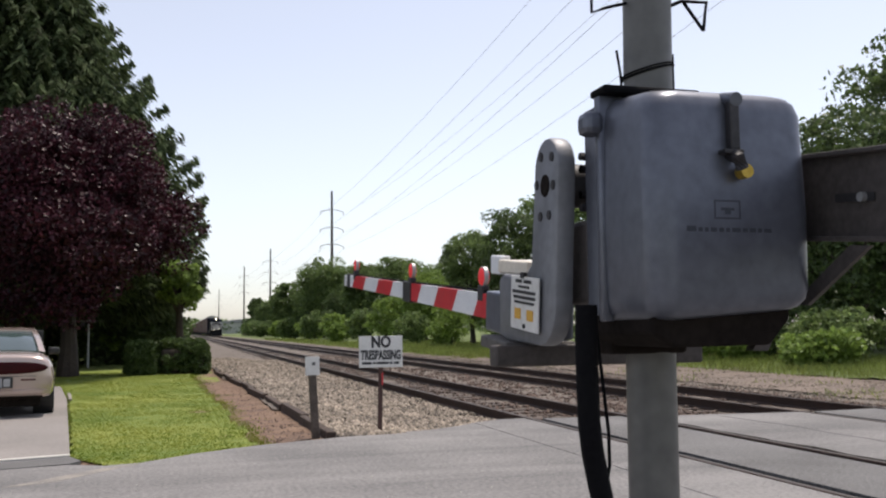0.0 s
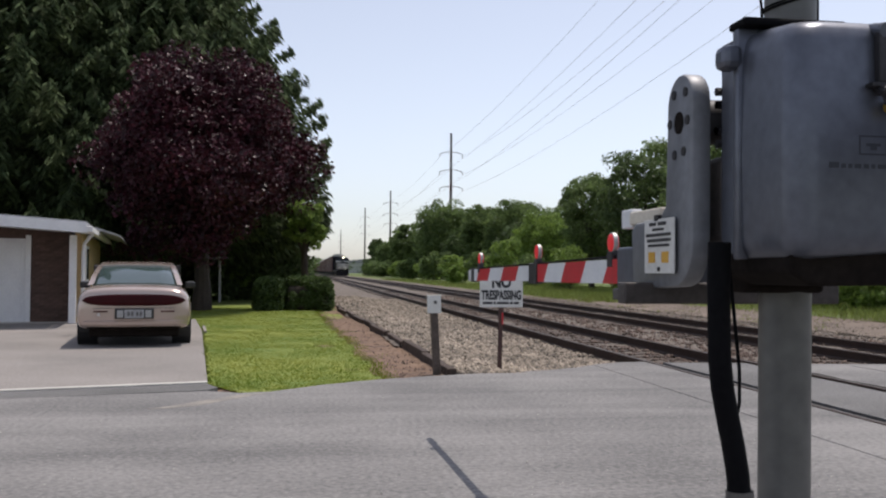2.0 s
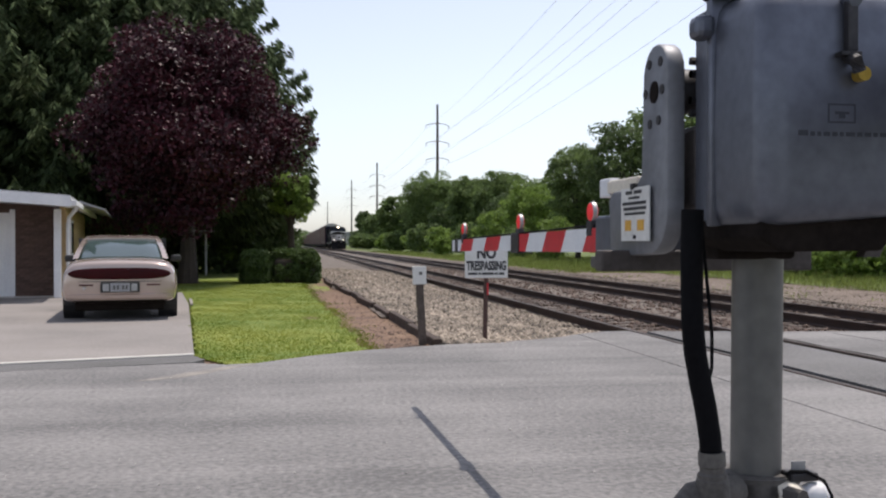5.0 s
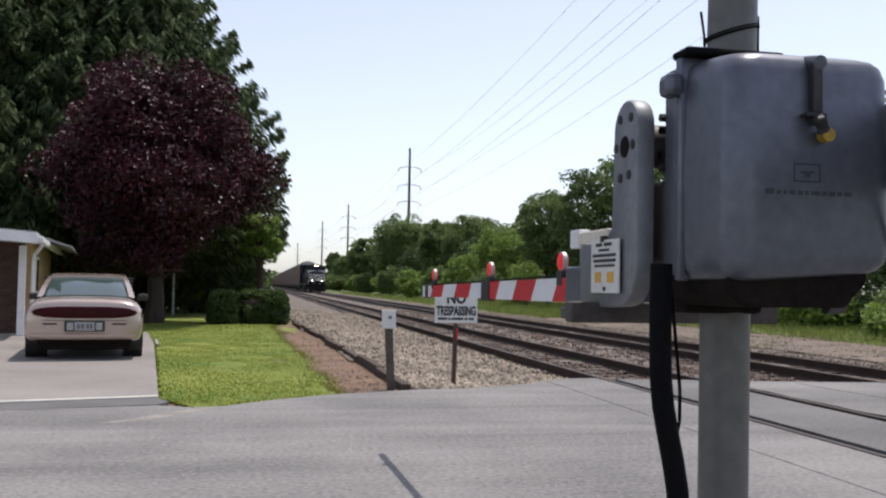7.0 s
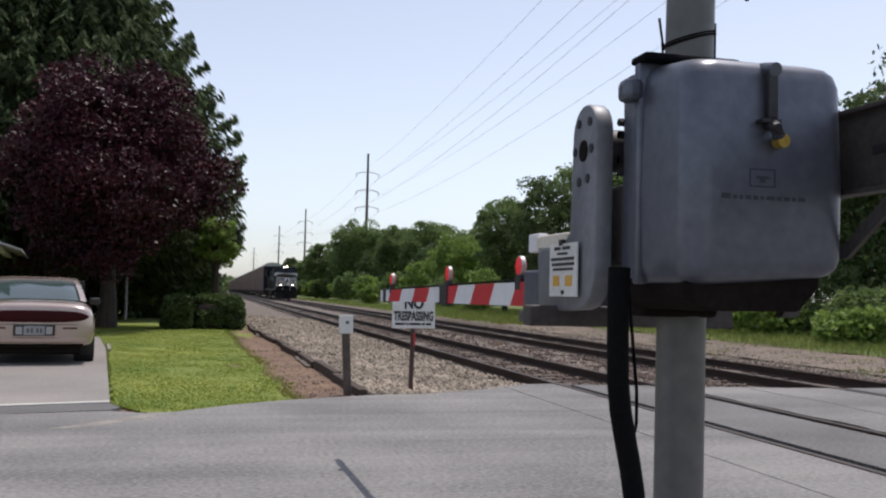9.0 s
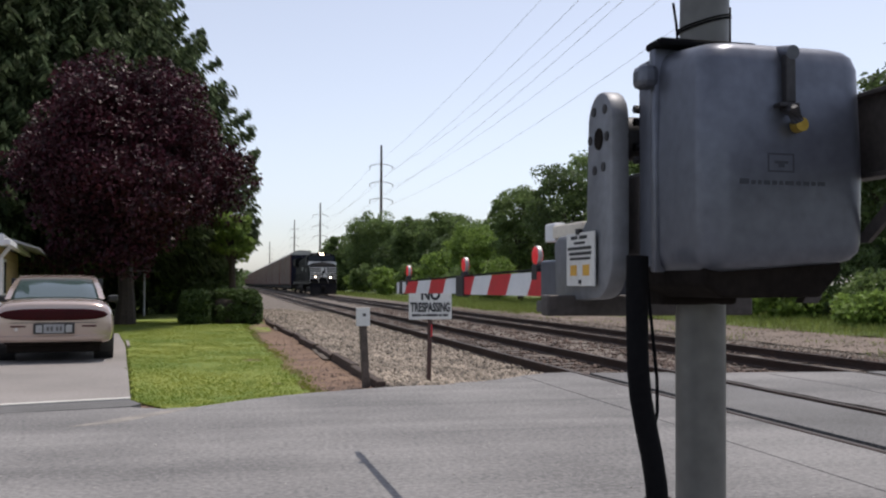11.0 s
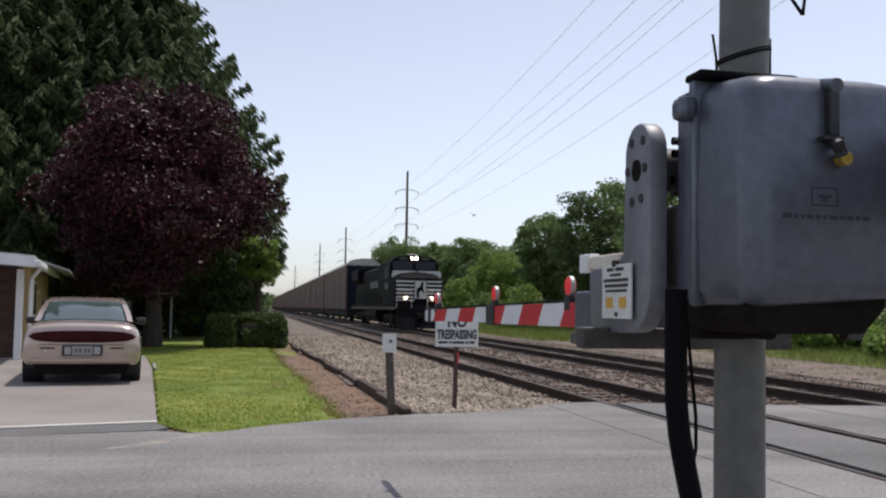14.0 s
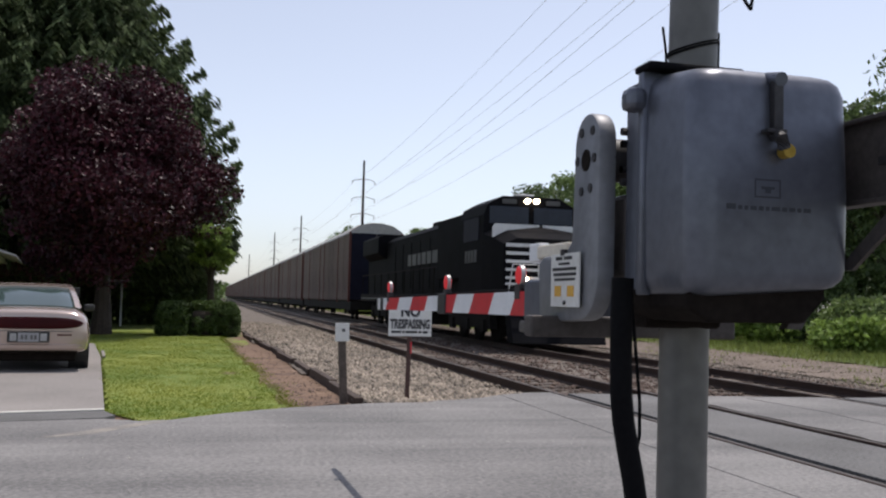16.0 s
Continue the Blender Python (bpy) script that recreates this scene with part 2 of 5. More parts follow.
FAR_WALL = material("pale_shed_wall", (0.6, 0.6, 0.6), (0.5, 0.5, 0.5), 0.7)

# ---- building tools ----
class Shape:
    """Collects simple solids, with a material number each, for one mesh."""
    def __init__(self):
        self.v, self.f, self.mi = [], [], []

    def add(self, verts, faces, mi=0):
        k = len(self.v)
        self.v += [tuple(p) for p in verts]
        self.f += [tuple(i + k for i in f) for f in faces]
        self.mi += [mi] * len(faces)
        return self

    def box(self, x0, x1, y0, y1, z0, z1, mi=0, c=0.0, m=None):
        """A box, with its edges cut off by c."""
        if not c:
            v = [(x, y, z) for x in (x0, x1) for y in (y0, y1) for z in (z0, z1)]
            f = [(0, 1, 3, 2), (4, 6, 7, 5), (0, 4, 5, 1), (2, 3, 7, 6), (0, 2, 6, 4), (1, 5, 7, 3)]
        else:
            bm = bmesh.new()
            bmesh.ops.create_cube(bm, size=1, matrix=Matrix.Translation(((x0 + x1) / 2, (y0 + y1) / 2, (z0 + z1) / 2)) @ Matrix.Diagonal((x1 - x0, y1 - y0, z1 - z0, 1)))
            bmesh.ops.bevel(bm, geom=bm.edges[:], offset=c, segments=2, profile=0.5, affect="EDGES")
            bm.verts.index_update()
            v, f = [p.co.copy() for p in bm.verts], [[p.index for p in q.verts] for q in bm.faces]
            bm.free()
        return self.add([m @ Vector(p) for p in v] if m else v, f, mi)

    def tube(self, points, radii, seg=10, mi=0, cap=True):
        """A round tube along points."""
        pts = [Vector(p) for p in points]
        rings = []
        for i, p in enumerate(pts):
            d = (pts[min(i + 1, len(pts) - 1)] - pts[max(i - 1, 0)]).normalized()
            s = d.cross((0, 0, 1)) if abs(d.z) < 0.95 else d.cross((0, 1, 0))
            s.normalize()
            u = s.cross(d)
            r = radii[i] if isinstance(radii, (list, tuple)) else radii
            rings.append([p + r * (math.cos(a) * s + math.sin(a) * u) for a in [2 * math.pi * j / seg for j in range(seg)]])
        f = [(i * seg + j, i * seg + (j + 1) % seg, (i + 1) * seg + (j + 1) % seg, (i + 1) * seg + j) for i in range(len(pts) - 1) for j in range(seg)]
        if cap:
            f += [tuple(range(seg))[::-1], tuple((len(pts) - 1) * seg + j for j in range(seg))]
        return self.add([p for r in rings for p in r], f, mi)

    def prism(self, outline, a, b, axis="x", mi=0):
        """An outline extruded from a to b along an axis; outline in the two other axes, in order."""
        at = {"x": lambda p, s: (s, p[0], p[1]), "y": lambda p, s: (p[0], s, p[1]), "z": lambda p, s: (p[0], p[1], s)}[axis]
        n = len(outline)
        v = [at(p, a) for p in outline] + [at(p, b) for p in outline]
        f = [tuple(range(n)), tuple(range(2 * n - 1, n - 1, -1))] + [(i, i + n, (i + 1) % n + n, (i + 1) % n) for i in range(n)]
        return self.add(v, f, mi)

    def loft(self, sections, mi=0, close=True):
        """Rings of points joined in order, the ends closed."""
        n = len(sections[0])
        f = [(i * n + j, i * n + (j + 1) % n, (i + 1) * n + (j + 1) % n, (i + 1) * n + j) for i in range(len(sections) - 1) for j in range(n)]
        if close:
            f += [tuple(range(n))[::-1], tuple((len(sections) - 1) * n + j for j in range(n))]
        return self.add([p for s in sections for p in s], f, mi)

    def mesh(self, name, mats, smooth=False, bevel=0.0):
        me = bpy.data.meshes.new(name)
        me.from_pydata(self.v, [], self.f)
        for m in mats if isinstance(mats, (list, tuple)) else [mats]:
            me.materials.append(m)
        me.polygons.foreach_set("material_index", self.mi)
        bm = bmesh.new()
        bm.from_mesh(me)
        bmesh.ops.recalc_face_normals(bm, faces=bm.faces[:])
        if bevel:
            bmesh.ops.bevel(bm, geom=[e for e in bm.edges if len(e.link_faces) == 2 and e.calc_face_angle(0) > 0.5], offset=bevel, segments=2, profile=0.5, affect="EDGES", clamp_overlap=True)
        if smooth:
            for fc in bm.faces:
                fc.smooth = True
            for e in bm.edges:
                e.smooth = len(e.link_faces) == 2 and e.calc_face_angle(0) < 0.7
        bm.to_mesh(me)
        bm.free()
        return me


def part(name, shape, mats, parent, label="", smooth=False, bevel=0.0):
    ob = new(name, shape if isinstance(shape, bpy.types.Mesh) else shape.mesh(name, mats, smooth, bevel))
    ob.parent = parent
    return tagged(ob, label)


def thing(name, place, label, category, group="", turn=0.0):
    ob = new(name)
    ob.empty_display_size = 0.2
    ob.matrix_basis = pose(*place, 0, 0, turn)
    return tagged(ob, label, category, group)


def solid(name, shape, mats, label="", category="", group="", kind="", smooth=False, bevel=0.0, place=(0, 0, 0)):
    ob = new(name, shape.mesh(name, mats, smooth, bevel))
    ob.location = place
    return tagged(ob, label, category, group, kind)


def cards(name, centres, along, across, mat, bend=0.0):
    """One mesh of small leaves: a four-cornered blade about each centre, half its length along, half its width across."""
    n = len(centres)
    v = np.empty((n, 4, 3))
    v[:, 0], v[:, 1], v[:, 2], v[:, 3] = centres - along, centres + across * 0.9, centres + along, centres - across * 0.9
    if bend:
        v[:, 2, 2] -= bend * np.linalg.norm(along, axis=1)
    me = bpy.data.meshes.new(name)
    me.vertices.add(4 * n)
    me.vertices.foreach_set("co", v.ravel())
    me.loops.add(4 * n)
    me.loops.foreach_set("vertex_index", np.arange(4 * n, dtype=np.int32))
    me.polygons.add(n)
    me.polygons.foreach_set("loop_start", np.arange(0, 4 * n, 4, dtype=np.int32))
    me.polygons.foreach_set("loop_total", np.full(n, 4, dtype=np.int32))
    me.update(calc_edges=True)
    me.materials.append(mat)
    return me


def unit(rng, n):
    d = rng.normal(size=(n, 3))
    return d / np.linalg.norm(d, axis=1)[:, None]


def foliage(name, clumps, per, size, mat, rng, droop=0.2):
    """Leaves on the shells of clumps: rows of x, y, z, rx, ry, rz."""
    c = np.repeat(np.array(clumps), per, axis=0)
    n = len(c)
    d = unit(rng, n)
    d[:, 2] = np.where(rng.random(n) < 0.6, np.abs(d[:, 2]), d[:, 2])
    place = c[:, :3] + d * c[:, 3:] * (0.55 + 0.5 * rng.random((n, 1)) ** 0.7)
    a = unit(rng, n) + d * 0.5
    a[:, 2] -= droop
    a /= np.linalg.norm(a, axis=1)[:, None]
    b = np.cross(a, unit(rng, n))
    b /= np.linalg.norm(b, axis=1)[:, None] + 1e-9
    s = size * (0.6 + 0.8 * rng.random((n, 1)))
    return cards(name, place, a * s, b * s * 0.55, mat)

# ---- ground, road and railway ----
X1, X2, HALF = 5.80, 9.98, 0.76       # the two tracks' middle lines, half the rails' distance
EDGE = 12.6                            # where the crossing's paving ends

solid("ground", Shape().box(-2500, 2500, -400, 4500, -3.0, -0.30), FIELD, kind="structure")

# asphalt in pieces, with the rails' grooves between them
road = [("road", [(-60, -14), (4.07, -14), (4.07, 12.66), (3.7, 12.3), (3.3, 12.05), (2.9, 11.92), (2.0, 11.64), (1.61, 11.47), (0.92, 11.18), (0.22, 10.7), (-0.3, 10.18), (-0.63, 10.1), (-1.0, 10.3), (-3.5, 9.75), (-60, -3.0)], ASPHALT),
        ("road_patch", [(4.085, -14), (X1 - HALF - 0.06, -14), (X1 - HALF - 0.06, 13.05), (4.6, 13.0), (4.085, 12.68)], ASPHALT),
        ("crossing_panel", [(X1 - HALF + 0.165, -14), (X1 + HALF - 0.165, -14), (X1 + HALF - 0.165, 12.75), (X1 - HALF + 0.165, 12.9)], ASPHALT_NEW),
        ("road_between", [(X1 + HALF + 0.06, -14), (X2 - HALF - 0.06, -14), (X2 - HALF - 0.06, 12.3), (X1 + HALF + 0.06, 12.6)], ASPHALT),
        ("crossing_panel", [(X2 - HALF + 0.165, -14), (X2 + HALF - 0.165, -14), (X2 + HALF - 0.165, 12.35), (X2 - HALF + 0.165, 12.25)], ASPHALT_NEW),
        ("road_far", [(X2 + HALF + 0.06, -14), (60, -14), (60, 9.0), (13.5, 11.2), (X2 + HALF + 0.06, 12.4)], ASPHALT)]
def crumbled(outline, size=0.03, step=0.16):
    """The outline with its long far edges broken into short uneven steps."""
    out = []
    for (xa, ya), (xb, yb) in zip(outline, outline[1:] + outline[:1]):
        n = int(math.hypot(xb - xa, yb - ya) / step) if 9.6 < min(ya, yb) and max(abs(xa), abs(xb)) < 16 and abs(xa - xb) > 0.02 else 1
        for i in range(max(n, 1)):
            u = i / max(n, 1)
            x, y = xa + (xb - xa) * u, ya + (yb - ya) * u
            out.append((x, y + (size * noise.noise((x * 6.0, y * 6.0, 3)) if 0 < i else 0)))
    return out


for name, outline, mat in road:
    solid(name, Shape().prism(crumbled(outline), -0.29, 0.0, "z"), mat, kind="structure", bevel=0.006)
tar = [(7.74 + 0.05 * math.sin(y * 1.9) + 0.03 * math.sin(y * 4.3), y) for y in [5.0 + 0.45 * i for i in range(17)]]
solid("tar_seam", Shape().prism(tar + [(x + 0.035, y) for x, y in reversed(tar)], -0.02, 0.003, "z"), GUTTER, kind="structure")
edge = [(X1 + HALF + 0.062 + 0.09 * abs(math.sin(y * 2.7)) * abs(math.sin(y * 0.9)), y) for y in [4.0 + 0.3 * i for i in range(28)]]
solid("tar_fillet", Shape().prism([(X1 + HALF + 0.05, 4.0)] + edge + [(X1 + HALF + 0.05, 12.1)], -0.02, 0.003, "z"), TAR_AND_SHADE, kind="structure")

solid("gutter", Shape().prism([(-60, -3.0 + 0.01), (-3.5, 9.76), (-1.0, 10.41), (-0.9, 10.62), (-1.05, 11.0), (-3.51, 10.34), (-60, -2.0)], -0.28, -0.006, "z"), GUTTER, kind="structure")
solid("worn_kerb_end", Shape().prism([(-1.4, 9.0), (-1.2, 9.06), (-1.0, 9.16), (-0.86, 9.34), (-0.7, 9.56), (-0.5, 9.84), (-0.3, 10.08), (-0.44, 10.02), (-0.66, 9.88), (-0.8, 9.7), (-0.98, 9.5), (-1.12, 9.3), (-1.26, 9.14)], -0.05, 0.004, "z"), SAND, kind="structure", bevel=0.006)
solid("kerb_strip", Shape().prism([(-60, -1.99), (-3.51, 10.35), (-1.05, 11.01), (-1.06, 11.12), (-3.54, 10.46), (-60, -1.8)], -0.28, 0.012, "z"), CONCRETE, kind="structure", bevel=0.008)
solid("driveway", Shape().prism([(-60, -1.78), (-3.54, 10.47), (-1.06, 11.13), (-2.1, 20.5), (-2.75, 25.2), (-30, 25.2), (-60, 12)], -0.28, 0.0, "z"), DRIVE, kind="structure", bevel=0.006)
solid("lawn_edge_kerb", Shape().prism([(-2.03, 20.2), (-1.97, 20.2), (-2.2, 22.2), (-2.27, 22.2)], -0.2, 0.006, "z"), SAND, kind="structure", bevel=0.008)


def sheet(name, x0, x1, y0, y1, step, z, rough_z, mat, inside=None, seed=1):
    """An uneven sheet of ground on a grid, cut to what lies inside."""
    nx, ny = max(2, int((x1 - x0) / step)), max(2, int((y1 - y0) / step))
    xs, ys = np.linspace(x0, x1, nx + 1), np.linspace(y0, y1, ny + 1)
    v = [(x, y, z(x, y) + rough_z * noise.noise((x * 1.3 + seed, y * 1.3, seed))) for y in ys for x in xs]
    f = [(j * (nx + 1) + i, j * (nx + 1) + i + 1, (j + 1) * (nx + 1) + i + 1, (j + 1) * (nx + 1) + i) for j in range(ny) for i in range(nx)
         if inside is None or inside((xs[i] + xs[i + 1]) / 2, (ys[j] + ys[j + 1]) / 2)]
    me = bpy.data.meshes.new(name)
    me.from_pydata(v, [], f)
    me.materials.append(mat)
    for p in me.polygons:
        p.use_smooth = True
    return tagged(new(name, me), kind="structure")


def along(pts, y):
    return float(np.interp(y, [p[1] for p in pts], [p[0] for p in pts]))


TIMBERS = [(1.92, 11.7), (1.80, 18.5), (1.32, 31.0), (0.9, 45.0)]    # line of the timber edging
DRIVE_R = [(-0.62, 10.3), (-1.06, 11.13), (-2.1, 20.5), (-2.75, 25.2), (-3.2, 27.0), (-12.0, 29.0)]
LAWN_R = [(-0.6, 9.9), (0.22, 10.4), (0.95, 11.0), (1.08, 11.6), (0.95, 17.0), (0.75, 22.0), (0.5, 33.0)]
on_lawn = lambda x, y: (along(DRIVE_R, y) - 0.02 < x if y < 27 else x > -30) and x < along(LAWN_R, y) and y < 60
lawn_z = lambda x, y: -0.035
sheet("lawn_shade", -30, 1.2, 26.5, 60, 0.5, lambda x, y: -0.06, 0.02, LAWN, None, 4)
sheet("lawn", -3.4, 1.8, 9.9, 36, 0.08, lawn_z, 0.012, LAWN, lambda x, y: on_lawn(x - (0.05 if x < 0 else 0.12 * noise.noise((y * 0.7, 2, 5)) - 0.1), y), 3)
sheet("bare_earth", -1.0, 2.1, 10.6, 60, 0.15, lambda x, y: -0.06, 0.035, EARTH, lambda x, y: x < along(TIMBERS, y) + 0.1, 5)
bed = lambda x, y: -0.03 - 0.15 * min(1.0, max(0.0, (x - 2.6) / 1.6)) if x < 11.3 else -0.08
sheet("ballast", 0.6, 12.6, 11.3, 420, 0.35, bed, 0.05, BALLAST, lambda x, y: x > along(TIMBERS, y) and (x < 3.2 or y > 12.3), 7)
sheet("gravel_yard", 12.3, 17.5, 10.5, 420, 0.4, lambda x, y: -0.05, 0.04, YARD, lambda x, y: y < 44 + 6 * noise.noise((x * 0.7, y * 0.2, 3)) or x < 12.9 + 0.5 * noise.noise((1, y * 0.3, 3)), 9)
sheet("verge_near", 12.3, 17.0, 36, 420, 0.8, lambda x, y: -0.075, 0.04, FIELD, None, 10)
sheet("verge", 16.3, 60, 9.0, 420, 1.0, lambda x, y: -0.03 + 0.012 * (x - 16.3), 0.1, FIELD, None, 11)
sheet("verge_left", -90, 1.5, 45, 420, 1.5, lambda x, y: -0.06, 0.08, FIELD, None, 13)



def blades(name, n, area, keep, z, height, width, mat, seed):
    r = np.random.default_rng(seed)
    x0, x1, y0, y1 = area
    u = r.random(n)
    y = y0 + (y1 - y0) * u ** 1.5
    x = x0 + (x1 - x0) * r.random(n)
    ok = np.array([keep(a, b) for a, b in zip(x, y)])
    x, y = x[ok], y[ok]
    n = len(x)
    h = height * (0.5 + r.random((n, 1)))
    a = np.c_[r.normal(0, 0.35, n), r.normal(0, 0.35, n), np.ones(n)] * h / 2
    ang = r.random(n) * 6.283
    b = np.c_[np.cos(ang), np.sin(ang), np.zeros(n)] * width * (0.6 + 0.8 * r.random((n, 1)))
    c = np.c_[x, y, np.array([z(p, q) for p, q in zip(x, y)])] + a * 0.8
    return tagged(new(name, cards(name, c, a, b, mat)), name.replace("_", " ") + " seen as many fine blades", "grass", kind="stuff")


ragged_lawn = lambda x, y: on_lawn(x - (0 if x < 0 else 0.12 * noise.noise((y * 0.7, 2, 5)) + 0.3 * abs(noise.noise((x * 41, y * 37, 1)))), y)
blades("mown_grass", 150000, (-4.0, 1.6, 10.0, 34.0), ragged_lawn, lambda x, y: -0.036, 0.013, 0.007, GRASS, 21)
blades("edge_grass", 16000, (0.3, 1.75, 11.0, 31.0), lambda x, y: along(LAWN_R, y) - 0.15 < x < along(TIMBERS, y) - 0.1 and 0.5 * noise.noise((x * 1.7, y * 0.6, 7)) + 0.6 * noise.noise((x * 43, y * 39, 2)) > 1.1 * (x - along(LAWN_R, y)), lambda x, y: -0.055, 0.03, 0.007, GRASS, 24)
blades("lawn_fringe", 2600, (-2.9, -0.5, 10.2, 25.0), lambda x, y: abs(x - along(DRIVE_R, y)) < 0.05, lambda x, y: -0.03, 0.04, 0.007, GRASS, 25)
blades("weedy_grass", 45000, (15.2, 24.0, 12.0, 90.0), lambda x, y: x > 15.6 + 0.7 * noise.noise((y * 0.3, 0, 2)), lambda x, y: -0.02 + 0.012 * max(0, x - 16.3), 0.24, 0.011, WEED, 22)
blades("verge_grass", 22000, (12.6, 18.0, 40.0, 150.0), lambda x, y: noise.noise((x * 0.4, y * 0.15, 6)) > -0.25, lambda x, y: -0.06, 0.22, 0.016, WEED, 26)
blades("dry_weeds", 6000, (11.8, 16.5, 12.5, 60.0), lambda x, y: noise.noise((x * 0.5, y * 0.5, 4)) > 0.15, lambda x, y: -0.06, 0.1, 0.009, WEED, 23)


def stones(name, n, area, size, mat, keep, z, seed):
    """Broken stones, eight-sided and uneven, in one mesh."""
    r = np.random.default_rng(seed)
    x0, x1, y0, y1 = area
    y = y0 + (y1 - y0) * r.random(n) ** 1.9
    x = x0 + (x1 - x0) * r.random(n)
    ok = np.array([keep(a, b) for a, b in zip(x, y)])
    x, y = x[ok], y[ok]
    n = len(x)
    base = np.array([(1, 0, 0), (0, 1, 0), (-1, 0, 0), (0, -1, 0), (0, 0, 1), (0, 0, -1)], float)
    s = size * (0.55 + 0.8 * r.random((n, 1, 1)))
    v = base[None] * s * (0.65 + 0.6 * r.random((n, 6, 1))) * np.array((1, 1, 0.75)) + r.normal(0, 0.12, (n, 6, 3)) * s
    a = r.random(n) * 6.283
    rot = np.zeros((n, 3, 3))
    rot[:, 0, 0], rot[:, 0, 1], rot[:, 1, 0], rot[:, 1, 1], rot[:, 2, 2] = np.cos(a), -np.sin(a), np.sin(a), np.cos(a), 1
    v = np.einsum("nij,nkj->nki", rot, v)
    v += np.c_[x, y, np.array([z(p, q) for p, q in zip(x, y)]) + r.random(n) * size * 0.5][:, None]
    tri = np.array([(0, 1, 4), (1, 2, 4), (2, 3, 4), (3, 0, 4), (1, 0, 5), (2, 1, 5), (3, 2, 5), (0, 3, 5)])
    f = (tri[None] + 6 * np.arange(n)[:, None, None]).reshape(-1, 3)
    me = bpy.data.meshes.new(name)
    me.vertices.add(6 * n)
    me.vertices.foreach_set("co", v.ravel())
    me.loops.add(len(f) * 3)
    me.loops.foreach_set("vertex_index", f.ravel().astype(np.int32))
    me.polygons.add(len(f))
    me.polygons.foreach_set("loop_start", np.arange(0, 3 * len(f), 3, dtype=np.int32))
    me.polygons.foreach_set("loop_total", np.full(len(f), 3, dtype=np.int32))
    me.update(calc_edges=True)
    me.materials.append(mat)
    return tagged(new(name, me), name.replace("_", " ") + " of broken grey and tan rock", "ballast", kind="stuff")


off_rail = lambda x, y: all(abs(x - r) > 0.1 for t in (X1, X2) for r in (t - HALF, t + HALF)) and x > along(TIMBERS, y) + 0.08 and (y > 13.2 or x < 3.0 + (y - 11.9) * 0.8)
stones("track_stones", 26000, (1.0, 5.0, 11.75, 48.0), 0.05, STONE, off_rail, bed, 31)
stones("rusty_track_stones", 13000, (4.6, 11.6, 12.5, 55.0), 0.05, RUST_STONE, lambda x, y: off_rail(x, y) and not (abs(x - X1) < 1.25 and y % 0.56 < 0.24) and not (abs(x - X2) < 1.25 and y % 0.56 < 0.24), lambda x, y: bed(x, y) - 0.01, 32)
stones("yard_stones", 9000, (11.4, 16.0, 12.5, 50.0), 0.024, STONE, lambda x, y: True, lambda x, y: -0.06, 33)
stones("earth_litter", 1100, (0.4, 1.9, 11.2, 33.0), 0.011, BARK, lambda x, y: along(LAWN_R, y) + 0.05 < x < along(TIMBERS, y) - 0.05, lambda x, y: -0.05, 35)
stones("road_grit", 260, (-3.0, 4.8, 5.0, 12.6), 0.006, CONCRETE, lambda x, y: y < 10.2 or x > 1.0, lambda x, y: 0.004, 34)


# rails, with head, web and foot
def rail_shape(y0, y1):
    o = [(-0.07, -0.175), (0.07, -0.175), (0.07, -0.16), (0.012, -0.135), (0.012, -0.05), (0.037, -0.04), (0.037, -0.006), (0.03, 0.0), (-0.03, 0.0), (-0.037, -0.006), (-0.037, -0.04), (-0.012, -0.05), (-0.012, -0.135), (-0.07, -0.16)]
    s = Shape().prism(o, y0, y1, "y")
    s.mi[2 + 7] = 1
    return s


for track, xm, lab in (("near", X1, "rusty brown steel rail spiked to dark wooden sleepers"), ("far", X2, "rusty brown steel rail with worn shiny head")):
    for side in (-1, 1):
        r = solid("rail", rail_shape(-30, 900), [RAIL, RAIL_TOP], lab, "rail", "rails of both tracks", place=(xm + side * HALF, 0, 0.004))
sleeper_mesh = Shape().box(-1.3, 1.3, -0.11, 0.11, -0.3, -0.172, c=0.012).mesh("sleeper", SLEEPER)
for xm in (X1, X2):
    n = 0
    far = Shape()
    for k in range(700):
        y = 12.9 + 0.56 * k
        j = noise.noise((y * 3.1, xm, 0))
        if y < 62:
            ob = new("sleeper", sleeper_mesh)
            ob.matrix_basis = pose(xm + 0.04 * j, y, 0.005, 0, 0, 1.2 * j)
            tagged(ob, "dark creosoted wooden sleeper bedded in ballast", "sleeper", "sleepers of both tracks")
        else:
            far.box(xm - 1.3, xm + 1.3, y - 0.11, y + 0.11, -0.25, -0.165)
    solid("distant_sleepers", far, SLEEPER, "dark sleepers far along the track", "sleeper", kind="stuff")

# timber edging between earth and ballast
for k in range(12):
    y0 = 11.75 + 2.42 * k
    if y0 > 33:
        break
    xa, xb = along(TIMBERS, y0), along(TIMBERS, y0 + 2.38)
    ob = solid("edging_timber", Shape().box(-0.06, 0.06, 0, 2.38, -0.12, 0.06 + 0.018 * math.sin(k * 2.3), c=0.015), TIMBER, "rotten dark timber lying along the ballast's edge", "timber", "edging timbers")
    ob.matrix_basis = pose(xa + 0.035 * math.sin(k * 1.7), y0, 0, 0.3 * math.sin(k * 3.1), 1.2 * math.sin(k * 1.3), math.degrees(math.atan2(xa - xb, 2.38)) + 1.1 * math.sin(k * 2.9))

